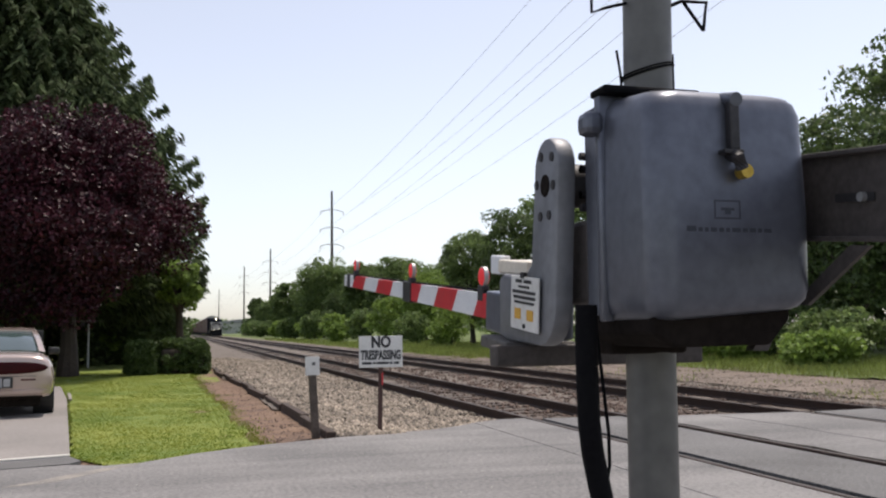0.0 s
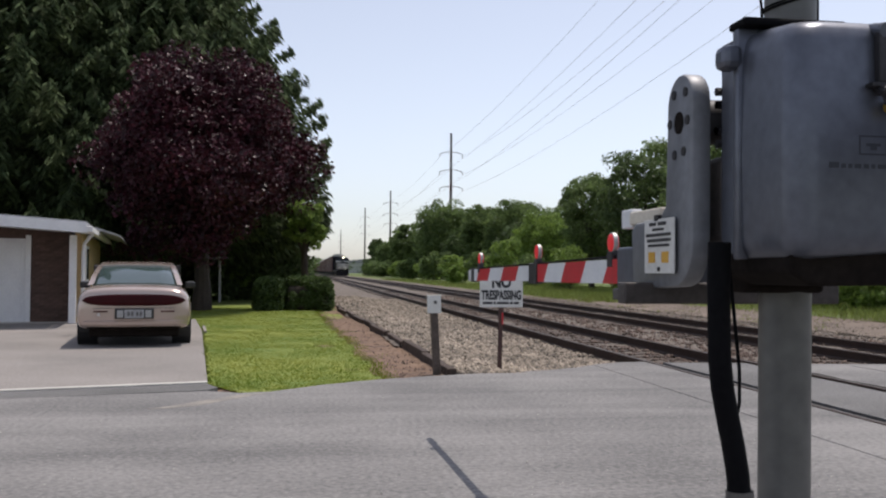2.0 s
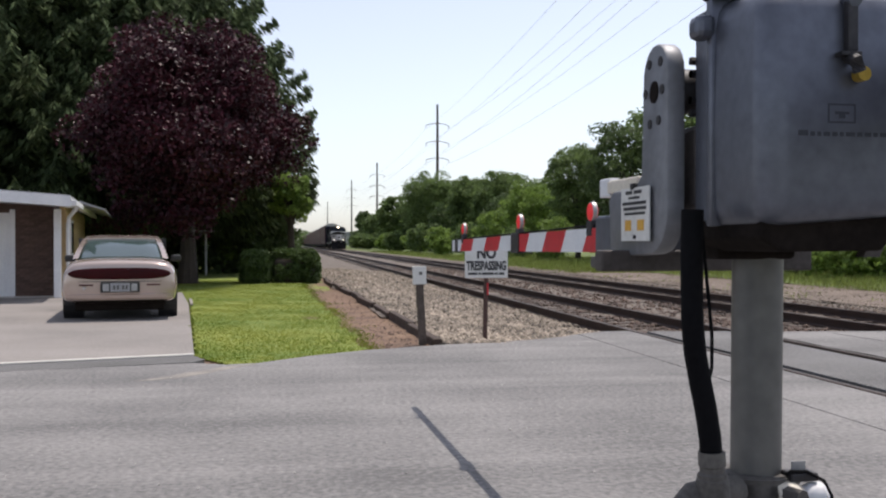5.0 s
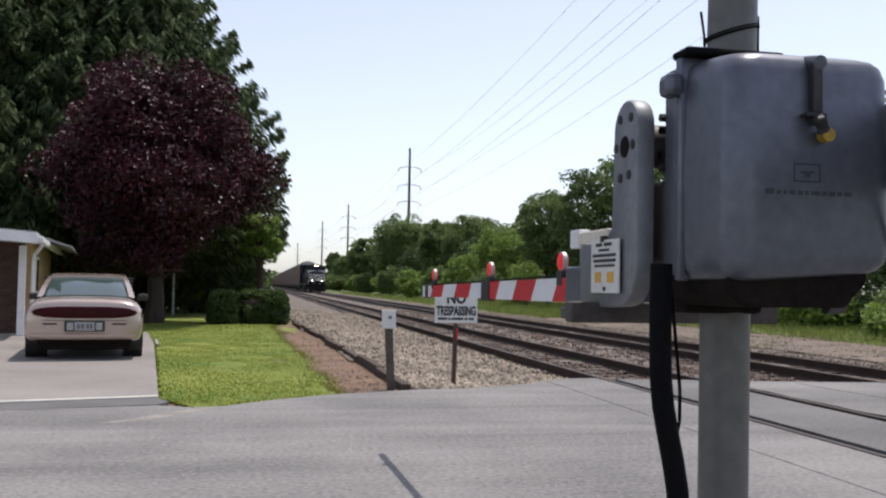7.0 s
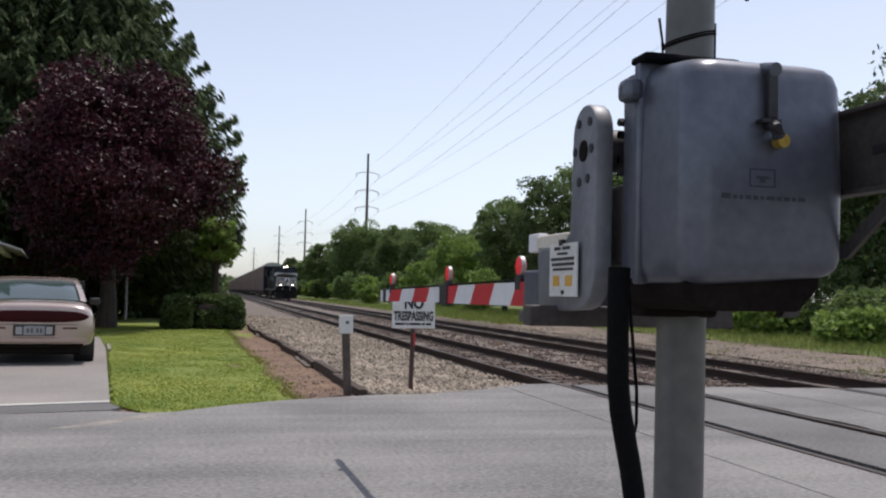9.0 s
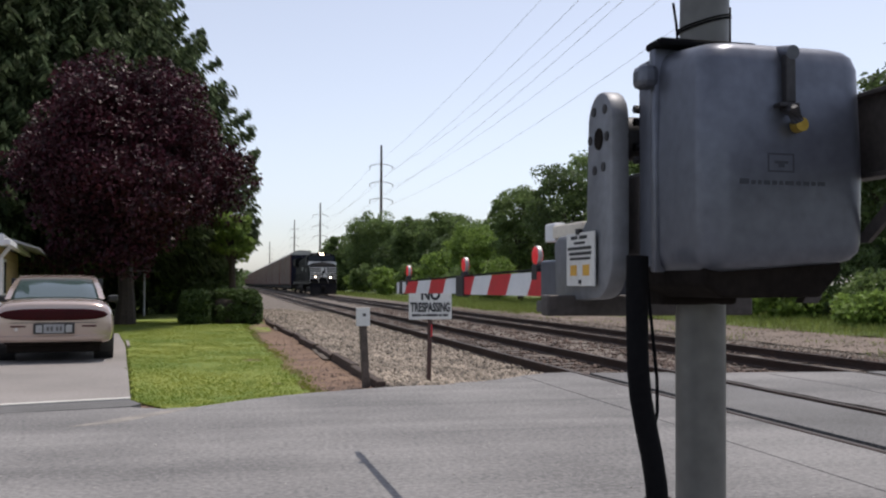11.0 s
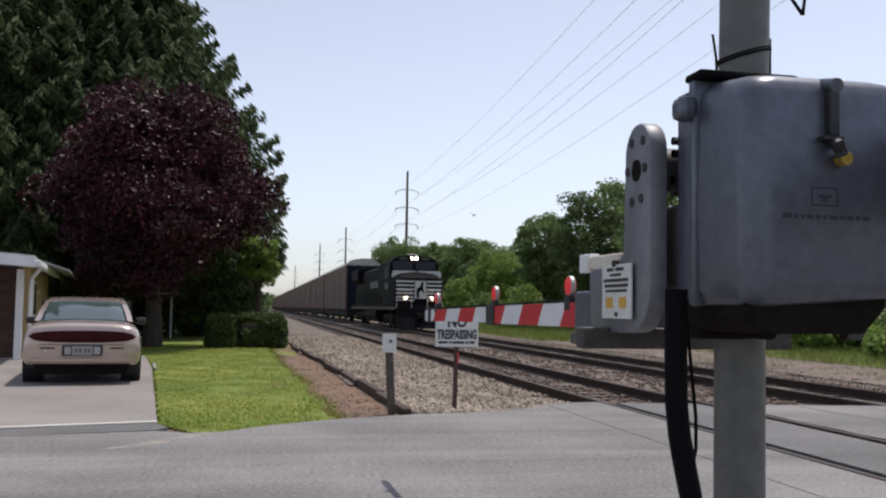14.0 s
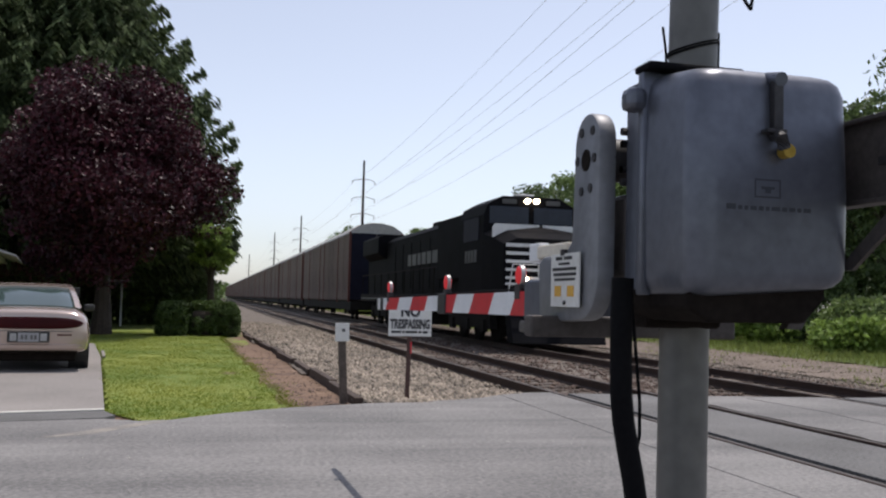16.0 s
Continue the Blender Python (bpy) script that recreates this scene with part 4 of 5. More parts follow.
# ---- trees ----
def broadleaf(name, x, y, h, rx, ry, z0, n, per, size, mat, label, seed, trunk=0.2, lean=0.0, clump=0.9, ragged=0.28):
    """A tree with a forked trunk and a crown of leafy clumps from z0 to h with half-widths rx, ry."""
    r = np.random.default_rng(seed)
    t = thing(name, (x, y, -0.05), label, "tree" if h > 3 else "bush")
    s = Shape()
    if trunk:
        top = z0 + (h - z0) * 0.55
        s.tube([(0, 0, 0), (0.03, 0, z0 * 0.5), (lean * 0.3, 0, z0), (lean, 0, top)], [trunk * 1.35, trunk, trunk * 0.85, trunk * 0.25], 10)
        for j in range(9):
            a, zz = j * 2.4 + seed, z0 * 0.8 + (top - z0 * 0.8) * j / 11
            q = 0.45 + 0.3 * r.random()
            s.tube([(lean * 0.2, 0, zz), (rx * q * 0.5 * math.cos(a), ry * q * 0.5 * math.sin(a), zz + (h - zz) * 0.25), (rx * q * math.cos(a), ry * q * math.sin(a), zz + (h - zz) * 0.45)], [trunk * 0.45, trunk * 0.28, trunk * 0.08], 6)
        part("trunk", s, BARK, t)
    zc, rz = (z0 + h) / 2, (h - z0) / 2
    d = unit(r, n)
    rad = 0.35 + 0.65 * r.random((n, 1)) ** 0.45
    uneven = np.array([1 + ragged * noise.noise((p[0] * 1.8 + seed, p[1] * 1.8, p[2] * 1.8)) for p in d])[:, None]
    c = d * rad * uneven * np.array((rx, ry, rz)) * 0.88 + (lean, 0, zc)
    cs = clump * (0.6 + 0.7 * r.random((n, 1)))
    clumps = np.c_[c, cs * rx * 0.3, cs * rx * 0.3, cs * rx * 0.23]
    part("crown", foliage("crown", clumps, per, size, mat, r), mat, t)
    return t


def spruce(name, x, y, h, r0, n, label, seed, z0=0.6):
    """A conical tree of drooping boughs, each hung with short needle sprays."""
    r = np.random.default_rng(seed)
    t = thing(name, (x, y, -0.05), label, "tree")
    part("trunk", Shape().tube([(0, 0, 0), (0, 0, h * 0.5), (0, 0, h * 0.98)], [0.38, 0.22, 0.03], 10), BARK, t)
    cs, al, ac = [], [], []
    boughs = Shape()
    for j in range(n):
        u = (j + r.random()) / n
        z = z0 + (h - z0) * (1 - (1 - u) ** 1.0)
        length = r0 * (1 - u) ** 0.95 * (0.72 + 0.5 * r.random()) + 0.35
        length = min(length, r0 * 0.86)
        a = j * 2.39996 + r.normal(0, 0.2)
        dirn = np.array((math.cos(a), math.sin(a), 0))
        m = max(16, int(length * 46))
        f = r.random(m) ** 0.75
        drop = -0.16 * length * f - 0.10 * length * np.sin(f * 3.1) + 0.16 * length * f ** 3
        p = dirn * (length * f)[:, None] + np.c_[np.zeros(m), np.zeros(m), z + drop]
        side = np.cross(dirn, (0, 0, 1))
        w = (0.1 + 0.26 * length * (1 - f) * 0.5)[:, None] * r.normal(0, 0.75, (m, 1))
        p += side * w
        p[:, 2] -= np.abs(w[:, 0]) * 0.35 + r.random(m) * 0.25
        out = dirn * 0.6 + side * np.sign(w) * 0.5 + np.c_[np.zeros(m), np.zeros(m), -0.45 - 0.5 * r.random(m)]
        out /= np.linalg.norm(out, axis=1)[:, None]
        s = 0.17 + 0.15 * r.random((m, 1))
        b = np.cross(out, unit(r, m))
        b /= np.linalg.norm(b, axis=1)[:, None]
        cs.append(p), al.append(out * s), ac.append(b * s * 0.22)
        if j % 3 == 0:
            boughs.tube([(0, 0, z), tuple(dirn * length * 0.5 + (0, 0, z - 0.16 * length)), tuple(dirn * length * 0.9 + (0, 0, z - 0.1 * length))], [0.05, 0.03, 0.01], 4)
    part("boughs", boughs, BARK, t)
    part("crown", cards("crown", np.concatenate(cs), np.concatenate(al), np.concatenate(ac), SPRUCE_LEAF), SPRUCE_LEAF, t)
    return t


broadleaf("plum_tree", -3.28, 31.6, 8.4, 3.15, 3.4, 1.75, 360, 430, 0.072, PLUM_LEAF, "dark purple-leaved plum tree on the lawn", 5, 0.27, clump=0.85, ragged=0.75)
spruce("spruce_tree", -6.0, 42.5, 19.6, 8.5, 1000, "tall dark green spruce with drooping boughs behind the lawn", 8, 3.2)
spruce("spruce_tree", -11.8, 41.0, 26.0, 7.6, 800, "tall dark green spruce beside the garage", 9, 3.0)
spruce("spruce_tree", -21.5, 44.0, 22.0, 7.5, 420, "tall dark green spruce behind the garage", 10)
broadleaf("lime_tree", 0.1, 38.0, 4.5, 0.85, 1.2, 2.0, 60, 130, 0.08, LIGHT_LEAF, "sunlit light green tree at the lawn's end", 11, 0.15)
broadleaf("lime_tree", -5.2, 66.0, 8.0, 3.6, 4.0, 1.0, 80, 120, 0.15, LIGHT_LEAF, "light green tree beside the railway", 12, 0.2)
broadleaf("shade_shrub", -3.0, 44.5, 4.2, 3.0, 2.0, 0.2, 70, 130, 0.12, DARK_LEAF, "dark overgrown shrub under the trees", 13, 0.08)
broadleaf("shade_shrub", -7.5, 44.0, 5.0, 3.4, 2.0, 0.2, 70, 130, 0.13, DARK_LEAF, "dark overgrown shrub in deep shade", 14, 0.08)
broadleaf("shade_shrub", -1.6, 44.6, 3.4, 1.3, 1.6, 0.2, 45, 120, 0.11, DARK_LEAF, "dark shrub behind the hedge", 15, 0.06)
broadleaf("shade_shrub", -12.5, 41.0, 6.0, 4.0, 2.2, 0.2, 80, 130, 0.14, DARK_LEAF, "dark shrub behind the garage roof", 16, 0.08)
for j, (x, y, h, w) in enumerate(((-3.0, 47.0, 4.5, 2.0), (-4.5, 48.0, 5.0, 2.6), (-8.2, 47.0, 5.5, 2.8), (-12.0, 47.5, 5.5, 2.8), (-5.6, 44.5, 3.0, 1.9), (-9.8, 43.5, 4.2, 2.3), (-1.6, 43.5, 2.8, 1.4), (-16.5, 44.0, 6.0, 3.0))):
    broadleaf("shade_shrub", x, y, h, w, 1.5, 0.05, 60, 130, 0.14, DARK_LEAF, "dense dark shrub in the shade of the spruces", 170 + j, 0.06, clump=1.3)
r = np.random.default_rng(77)
under = np.c_[-18 + 18.2 * r.random(300), 42.5 + 4.0 * r.random(300), 0.1 + 3.4 * r.random(300) ** 1.4, np.tile((0.75, 0.6, 0.5), (300, 1))]
tagged(new("undergrowth", foliage("undergrowth", under, 110, 0.12, DARK_LEAF, r)), "dense dark undergrowth beneath the spruces", "undergrowth", kind="stuff")
broadleaf("young_bush", -2.75, 43.0, 1.9, 0.5, 0.5, 0.15, 20, 90, 0.09, LIGHT_LEAF, "small sunlit bush under the trees", 17, 0.03)


def clipped_hedge(x0, x1, y0, y1, h, label, seed):
    r = np.random.default_rng(seed)
    t = thing("clipped_hedge", ((x0 + x1) / 2, (y0 + y1) / 2, -0.03), label, "hedge")
    w, d = (x1 - x0) / 2, (y1 - y0) / 2
    part("woody_core", Shape().box(-w * 0.8, w * 0.8, -d * 0.75, d * 0.75, 0.02, h * 0.8, c=0.1), BARK, t)
    n = 240
    c = (r.random((n, 3)) * 2 - 1)
    k = r.integers(0, 3, n)
    c[np.arange(n), k] = np.sign(c[np.arange(n), k])
    c[:, 2] = (c[:, 2] + 1) / 2
    c[:, :2] *= np.clip(1.12 - 0.34 * c[:, 2:3] ** 3, 0, 1) * 0.9
    c[:, :2] *= 1 - 0.16 * np.abs(c[:, 1::-1]) ** 3
    c = c * (w, d, h * 0.9) + (0, 0, 0.08)
    part("leaves", foliage("leaves", np.c_[c, np.full((n, 3), 0.17)], 90, 0.045, HEDGE_LEAF, r), HEDGE_LEAF, t)


clipped_hedge(-0.62, 1.05, 31.2, 33.2, 1.0, "clipped dark green hedge at the lawn's end", 41)
clipped_hedge(-1.5, -0.66, 30.9, 33.0, 0.95, "rounded dark green hedge in the tree's shade", 42)

# woods on the far side of the tracks
WOODS = [  # x, y, height, half-width, clumps, leaves per clump, leaf size, kind
    (27.5, 36, 10.5, 4.4, 120, 120, 0.14, 0), (31.5, 31, 15.5, 5.0, 130, 120, 0.15, 0), (25.0, 30, 10.2, 3.2, 120, 120, 0.12, 0), (28.6, 31, 14.0, 2.6, 60, 90, 0.12, 0), (35, 40, 11, 5, 90, 100, 0.18, 0), (30.5, 37.5, 7.0, 4.6, 110, 120, 0.16, 0), (31.5, 32.0, 6.0, 3.6, 90, 120, 0.14, 0), (35.5, 36.0, 7.0, 4.5, 90, 120, 0.18, 0),
    (24.0, 50, 11.0, 3.5, 130, 130, 0.12, 1), (29.0, 48, 9.6, 4.5, 110, 110, 0.16, 0), (21.4, 57, 9.7, 2.8, 130, 130, 0.11, 0), (21.2, 66, 9.4, 2.5, 130, 130, 0.11, 1), (26.0, 63, 11.2, 4.0, 120, 120, 0.14, 1), (26.5, 76, 8.6, 3.4, 110, 120, 0.14, 0),
    (24.5, 92, 7.7, 3.2, 140, 120, 0.13, 2), (28.0, 98, 8.6, 4.2, 110, 110, 0.18, 1), (27.1, 120, 11.3, 3.7, 130, 120, 0.17, 1), (24.5, 126, 11.1, 3.0, 130, 120, 0.17, 1), (26.6, 112, 7.6, 3.0, 90, 110, 0.17, 0), (32, 128, 11.5, 5.5, 90, 110, 0.24, 1),
    (22.7, 150, 13.2, 4.9, 160, 130, 0.19, 1), (24.7, 140, 8.4, 3.8, 100, 110, 0.2, 0), (21.2, 190, 11.2, 3.6, 110, 120, 0.22, 1), (31, 160, 12.5, 6.0, 90, 110, 0.28, 1), (27, 186, 12.0, 6.0, 90, 110, 0.28, 1), (38, 200, 14, 9, 80, 100, 0.36, 0),
    (24.5, 240, 9.5, 5, 70, 100, 0.32, 1), (40, 250, 14, 9, 60, 110, 0.45, 1), (34, 420, 16.5, 4.5, 70, 100, 0.5, 0), (40, 340, 9, 8, 60, 100, 0.45, 1), (26, 330, 5.5, 5, 60, 100, 0.4, 0)]
for j, (x, y, h, w, n, per, size, kind) in enumerate(WOODS):
    broadleaf("woodland_tree", x, y, h, w, w * 1.1, h * 0.12, n, per, size, (DARK_LEAF, MID_LEAF, LIGHT_LEAF)[kind],
              ("dark green broad-leaved tree beyond the tracks", "mid-green broad-leaved tree in the railway woods", "light green young tree beyond the tracks")[kind], 60 + j, 0.22)
BUSHES = [(19.5, 88, 4.7, 1.6, 2), (18.4, 62, 3.1, 1.6, 2), (17.1, 120, 3.6, 2.0, 1), (17.6, 105, 3.4, 1.8, 2), (19.3, 100, 3.8, 1.7, 1), (17.5, 150, 3.4, 2.2, 1), (15.9, 96, 1.9, 0.8, 2), (19.2, 75, 3.2, 1.4, 1), (19.7, 190, 4.0, 1.8, 1),
          (20.6, 82, 3.0, 1.5, 1), (21.8, 94, 3.6, 2.0, 0), (19.0, 112, 2.8, 1.8, 1), (20.5, 128, 3.6, 2.4, 0), (18.6, 136, 3.0, 2.0, 2), (20.5, 150, 3.8, 2.6, 0), (18.4, 168, 3.2, 2.4, 2), (18.0, 205, 3.4, 3.0, 1), (18.5, 230, 3.2, 3, 1), (20, 262, 3.4, 3.5, 1),
          (19.6, 68, 2.2, 1.4, 2), (21.5, 58, 2.6, 1.9, 2), (20.4, 52, 2.2, 1.6, 1), (19.5, 46, 2.0, 1.6, 1), (20.5, 40, 2.2, 1.8, 2), (20.0, 34, 1.9, 1.7, 1), (19.0, 29.5, 1.5, 1.4, 2), (21.5, 30, 2.8, 2.0, 0), (20.8, 25.5, 1.7, 1.5, 1), (18.6, 24.0, 1.1, 1.2, 2), (23.0, 23.0, 2.6, 1.8, 1)]
for j, (x, y, h, w, kind) in enumerate(BUSHES):
    broadleaf("wild_bush", x, y, h, w, w, 0.1, 34, 110 if y < 60 else 90, 0.1 if y < 60 else 0.0016 * y, (DARK_LEAF, MID_LEAF, LIGHT_LEAF)[kind],
              ("dark green wild bush at the woods' edge", "green wild bush on the railway verge", "light green sunlit bush on the railway verge")[kind], 100 + j, 0.05, clump=1.25)
far = np.random.default_rng(77)
clumps = [(far.uniform(-260, 260), far.uniform(520, 900), far.uniform(1, 6), far.uniform(8, 16), far.uniform(8, 16), far.uniform(4, 8)) for _ in range(150)]
tagged(new("far_woods", foliage("far_woods", clumps, 260, 1.1, MID_LEAF, far)), "hazy green woods on the horizon", "woods", kind="stuff")

shed = thing("distant_shed", (12.0, 640, 0), "long pale industrial shed far along the railway", "shed")
part("wall", Shape().box(0, 60, 0, 30, -0.3, 6.5), FAR_WALL, shed)
part("roof", Shape().prism([(-1, 6.5), (61, 6.5), (30, 9.5)], -1, 31, "y"), ROOF_GREY, shed)

# ---- power line ----
POLES = [(28.1, -1.15, 35.7, 3.4), (25.6, 159.0, 25.5, 2.0), (24.6, 260.0, 24.1, 2.0), (22.8, 340.0, 24.6, 1.6), (21.4, 520.0, 24.5, 1.6)]
ARMS = (-3.4, -6.5, -9.4)
for x, y, h, w in POLES:
    t = thing("pylon", (x, y, 0), "tall dark wooden power pole with three crossarms", "power pole", "power line poles")
    part("pole", Shape().tube([(0, 0, -0.3), (0, 0, h)], [0.34, 0.18], 12), CREOSOTE, t)
    for dz in ARMS:
        part("crossarm", Shape().tube([(-w, 0, h + dz - 0.25), (-w * 0.5, 0, h + dz + 0.05), (0, 0, h + dz + 0.12), (w * 0.5, 0, h + dz + 0.05), (w, 0, h + dz - 0.25)], 0.055, 6), CREOSOTE, t)
        for sd in (-1, 1):
            part("insulator", Shape().tube([(sd * w, 0, h + dz - 0.25), (sd * w, 0, h + dz - 0.8)], 0.07, 6), WIRE, t)
for dz in ARMS:
    for sd in (-1, 1):
        for a, b in zip(POLES, POLES[1:]):
            sag = 0.000108 * (b[1] - a[1]) ** 2
            pts = [(a[0] + sd * a[3] + (b[0] + sd * b[3] - a[0] - sd * a[3]) * u, a[1] + (b[1] - a[1]) * u, a[2] + (b[2] - a[2]) * u + dz - 0.8 - 4 * sag * u * (1 - u)) for u in [i / 24 for i in range(25)]]
            solid("overhead_wire", Shape().tube(pts, 0.014, 5), WIRE, "thin grey overhead power wire", "wire", "power line wires")

# ---- garage ----
garage = thing("garage", (-5.4, 23.4, 0), "low garage with white door and shallow white-edged roof", "garage", turn=9.0)
part("slab", Shape().box(-12, 0.2, 0, 9, -0.25, 0.02), CONCRETE, garage)
part("door", Shape().box(-6.4, -1.12, 0.32, 0.38, 0.02, 2.02), WHITE_PAINT, garage, "white panelled garage door")
for x0 in (-6.2, -4.5, -2.78):
    for z0, z1 in ((0.12, 1.0), (1.08, 1.94)):
        part("door_panel", Shape().box(x0, x0 + 1.56, 0.305, 0.325, z0, z1, c=0.006), WHITE_PAINT, garage)
part("door_jamb", Shape().box(-1.12, -1.0, 0.26, 0.42, 0, 2.1, c=0.01), WHITE_PAINT, garage)
part("lintel", Shape().box(-7, -0.1, 0.3, 0.45, 2.02, 2.3), BRICK_BROWN, garage)
wall = part("brick_wall", Shape().box(-1.0, 0.0, 0.31, 0.5, 0, 2.1), BRICK_BROWN, garage, "dark brown brick wall beside the door")
brick_mesh = Shape().box(-0.098, 0.098, -0.012, 0.012, -0.028, 0.028, c=0.004).mesh("brick", BRICK_BROWN)
for r in range(31):
    for c in range(5):
        xx = -0.9 + c * 0.206 + (0.1 if r % 2 else 0)
        if xx < -0.08:
            ob = part("brick", brick_mesh, None, wall)
            ob.location = (xx, 0.30, 0.05 + r * 0.066)
part("corner_post", Shape().box(-0.1, 0.06, -0.35, -0.2, 0, 2.1, c=0.012), WHITE_PAINT, garage, "white painted corner post")
part("downpipe", Shape().tube([(0.42, -0.6, 2.12), (0.34, -0.35, 2.04), (0.22, -0.12, 1.9), (0.2, -0.1, 1.7), (0.2, -0.1, 0.05)], 0.045, 8), WHITE_PAINT, garage, "white rain pipe", smooth=True)
side = part("side_wall", Shape().box(0.0, 0.12, 0.05, 9, 0, 2.2), SIDING, garage, "tan boarded side wall")
for r in range(11):
    part("board", Shape().box(0.12, 0.145, 0.06, 9, 0.02 + r * 0.19, 0.20 + r * 0.19, c=0.006), SIDING, side)
part("back_wall", Shape().box(-12, 0, 8.8, 9, 0, 2.3), SIDING, garage)
part("window_frame", Shape().box(0.13, 0.17, 1.6, 2.6, 0.95, 1.9, c=0.01), WHITE_PAINT, garage)
part("window_pane", Shape().box(0.165, 0.175, 1.68, 2.52, 1.03, 1.82), CAR_GLASS, garage)
roof = part("roof", Shape().prism([(-12.0, 3.1), (0.35, 2.27), (0.35, 2.36), (-12.0, 3.2)], -2.0, 9.4, "y"), ROOF_GREY, garage, "shallow grey roof")
part("fascia", Shape().prism([(-12.0, 2.93), (0.38, 2.1), (0.38, 2.33), (-12.0, 3.16)], -2.05, -2.0, "y"), WHITE_PAINT, roof, "white fascia board")
part("soffit", Shape().prism([(-12.0, 2.98), (0.3, 2.15), (0.3, 2.18), (-12.0, 3.01)], -2.0, 0.3, "y"), WHITE_PAINT, roof)
part("gutter_board", Shape().box(0.36, 0.5, -1.9, 9.4, 2.12, 2.25, c=0.02), WHITE_PAINT, roof, "white eaves gutter")
part("side_roof", Shape().prism([(0.4, 2.3), (1.0, 2.12), (1.0, 2.16), (0.4, 2.36)], 0.8, 9.0, "y"), ROOF_GREY, roof)

# ---- parked car ----
from mathutils.bvhtree import BVHTree

car = thing("parked_car", (-2.735, 16.05, 0), "champagne gold saloon car parked with its back to the road", "car", turn=8.5)


def ring(y, zs, ws, n=4):
    """A body section at y: heights and half-widths from the bottom up, closed across the top and bottom."""
    right = [(w, y, z) for z, w in zip(zs, ws)]
    return right + [(-a, b, c) for a, b, c in reversed(right)]


ST = [  # y, then half-widths at fixed levels, then those levels
    (0.00, (0.62, 0.76, 0.82, 0.82, 0.80, 0.68, 0.35), (0.36, 0.42, 0.52, 0.62, 0.80, 0.90, 0.93)),
    (0.05, (0.73, 0.86, 0.89, 0.89, 0.86, 0.74, 0.4), (0.30, 0.36, 0.50, 0.64, 0.84, 0.955, 0.985)),
    (0.20, (0.76, 0.89, 0.92, 0.92, 0.885, 0.77, 0.42), (0.27, 0.33, 0.50, 0.66, 0.87, 1.0, 1.03)),
    (0.60, (0.76, 0.89, 0.925, 0.925, 0.89, 0.77, 0.45), (0.25, 0.31, 0.50, 0.68, 0.89, 1.02, 1.055)),
    (1.20, (0.77, 0.90, 0.93, 0.93, 0.89, 0.78, 0.5), (0.23, 0.29, 0.50, 0.68, 0.88, 0.99, 1.02)),
    (2.60, (0.77, 0.90, 0.93, 0.93, 0.88, 0.80, 0.5), (0.22, 0.28, 0.50, 0.67, 0.86, 0.93, 0.94)),
    (3.70, (0.77, 0.90, 0.925, 0.92, 0.86, 0.77, 0.5), (0.22, 0.28, 0.50, 0.66, 0.83, 0.91, 0.93)),
    (4.60, (0.74, 0.86, 0.89, 0.87, 0.79, 0.66, 0.4), (0.24, 0.30, 0.48, 0.60, 0.72, 0.79, 0.81)),
    (5.05, (0.62, 0.74, 0.76, 0.73, 0.66, 0.5, 0.3), (0.28, 0.33, 0.46, 0.55, 0.63, 0.68, 0.69)),
    (5.14, (0.45, 0.55, 0.58, 0.55, 0.48, 0.4, 0.25), (0.32, 0.36, 0.45, 0.52, 0.58, 0.61, 0.62))]
body = part("body", Shape().loft([ring(y, zs, ws) for y, ws, zs in ST]), CAR_PAINT, car, "champagne metallic body", smooth=True)
sm = body.modifiers.new("round", "SUBSURF")
sm.levels = sm.render_levels = 2
# greenhouse
GH = [(0.70, 0.70, 0.62, 1.02, 1.06), (1.02, 0.73, 0.64, 1.0, 1.20), (1.55, 0.76, 0.60, 0.98, 1.385), (2.1, 0.78, 0.62, 0.95, 1.425), (2.8, 0.78, 0.62, 0.93, 1.41), (3.3, 0.77, 0.61, 0.92, 1.25), (3.75, 0.74, 0.60, 0.92, 0.97)]
glass = part("glass", Shape().loft([[(wb, y, zb), ((wb + wt) / 2 + 0.02, y, (zb + zt) / 2), (wt, y, zt - 0.02), (wt * 0.6, y, zt), (-wt * 0.6, y, zt), (-wt, y, zt - 0.02), (-(wb + wt) / 2 - 0.02, y, (zb + zt) / 2), (-wb, y, zb)] for y, wb, wt, zb, zt in GH]), CAR_GLASS, car, "grey-green tinted windows", smooth=True)
rs = Shape().loft([[(w, y, z - 0.035), (w, y, z - 0.005), (w * 0.6, y, z + 0.012), (-w * 0.6, y, z + 0.012), (-w, y, z - 0.005), (-w, y, z - 0.035)] for y, w, z in ((1.52, 0.605, 1.382), (1.75, 0.62, 1.412), (2.1, 0.635, 1.43), (2.8, 0.635, 1.415), (2.95, 0.625, 1.385))])
part("roof", rs, CAR_PAINT, car, smooth=True)
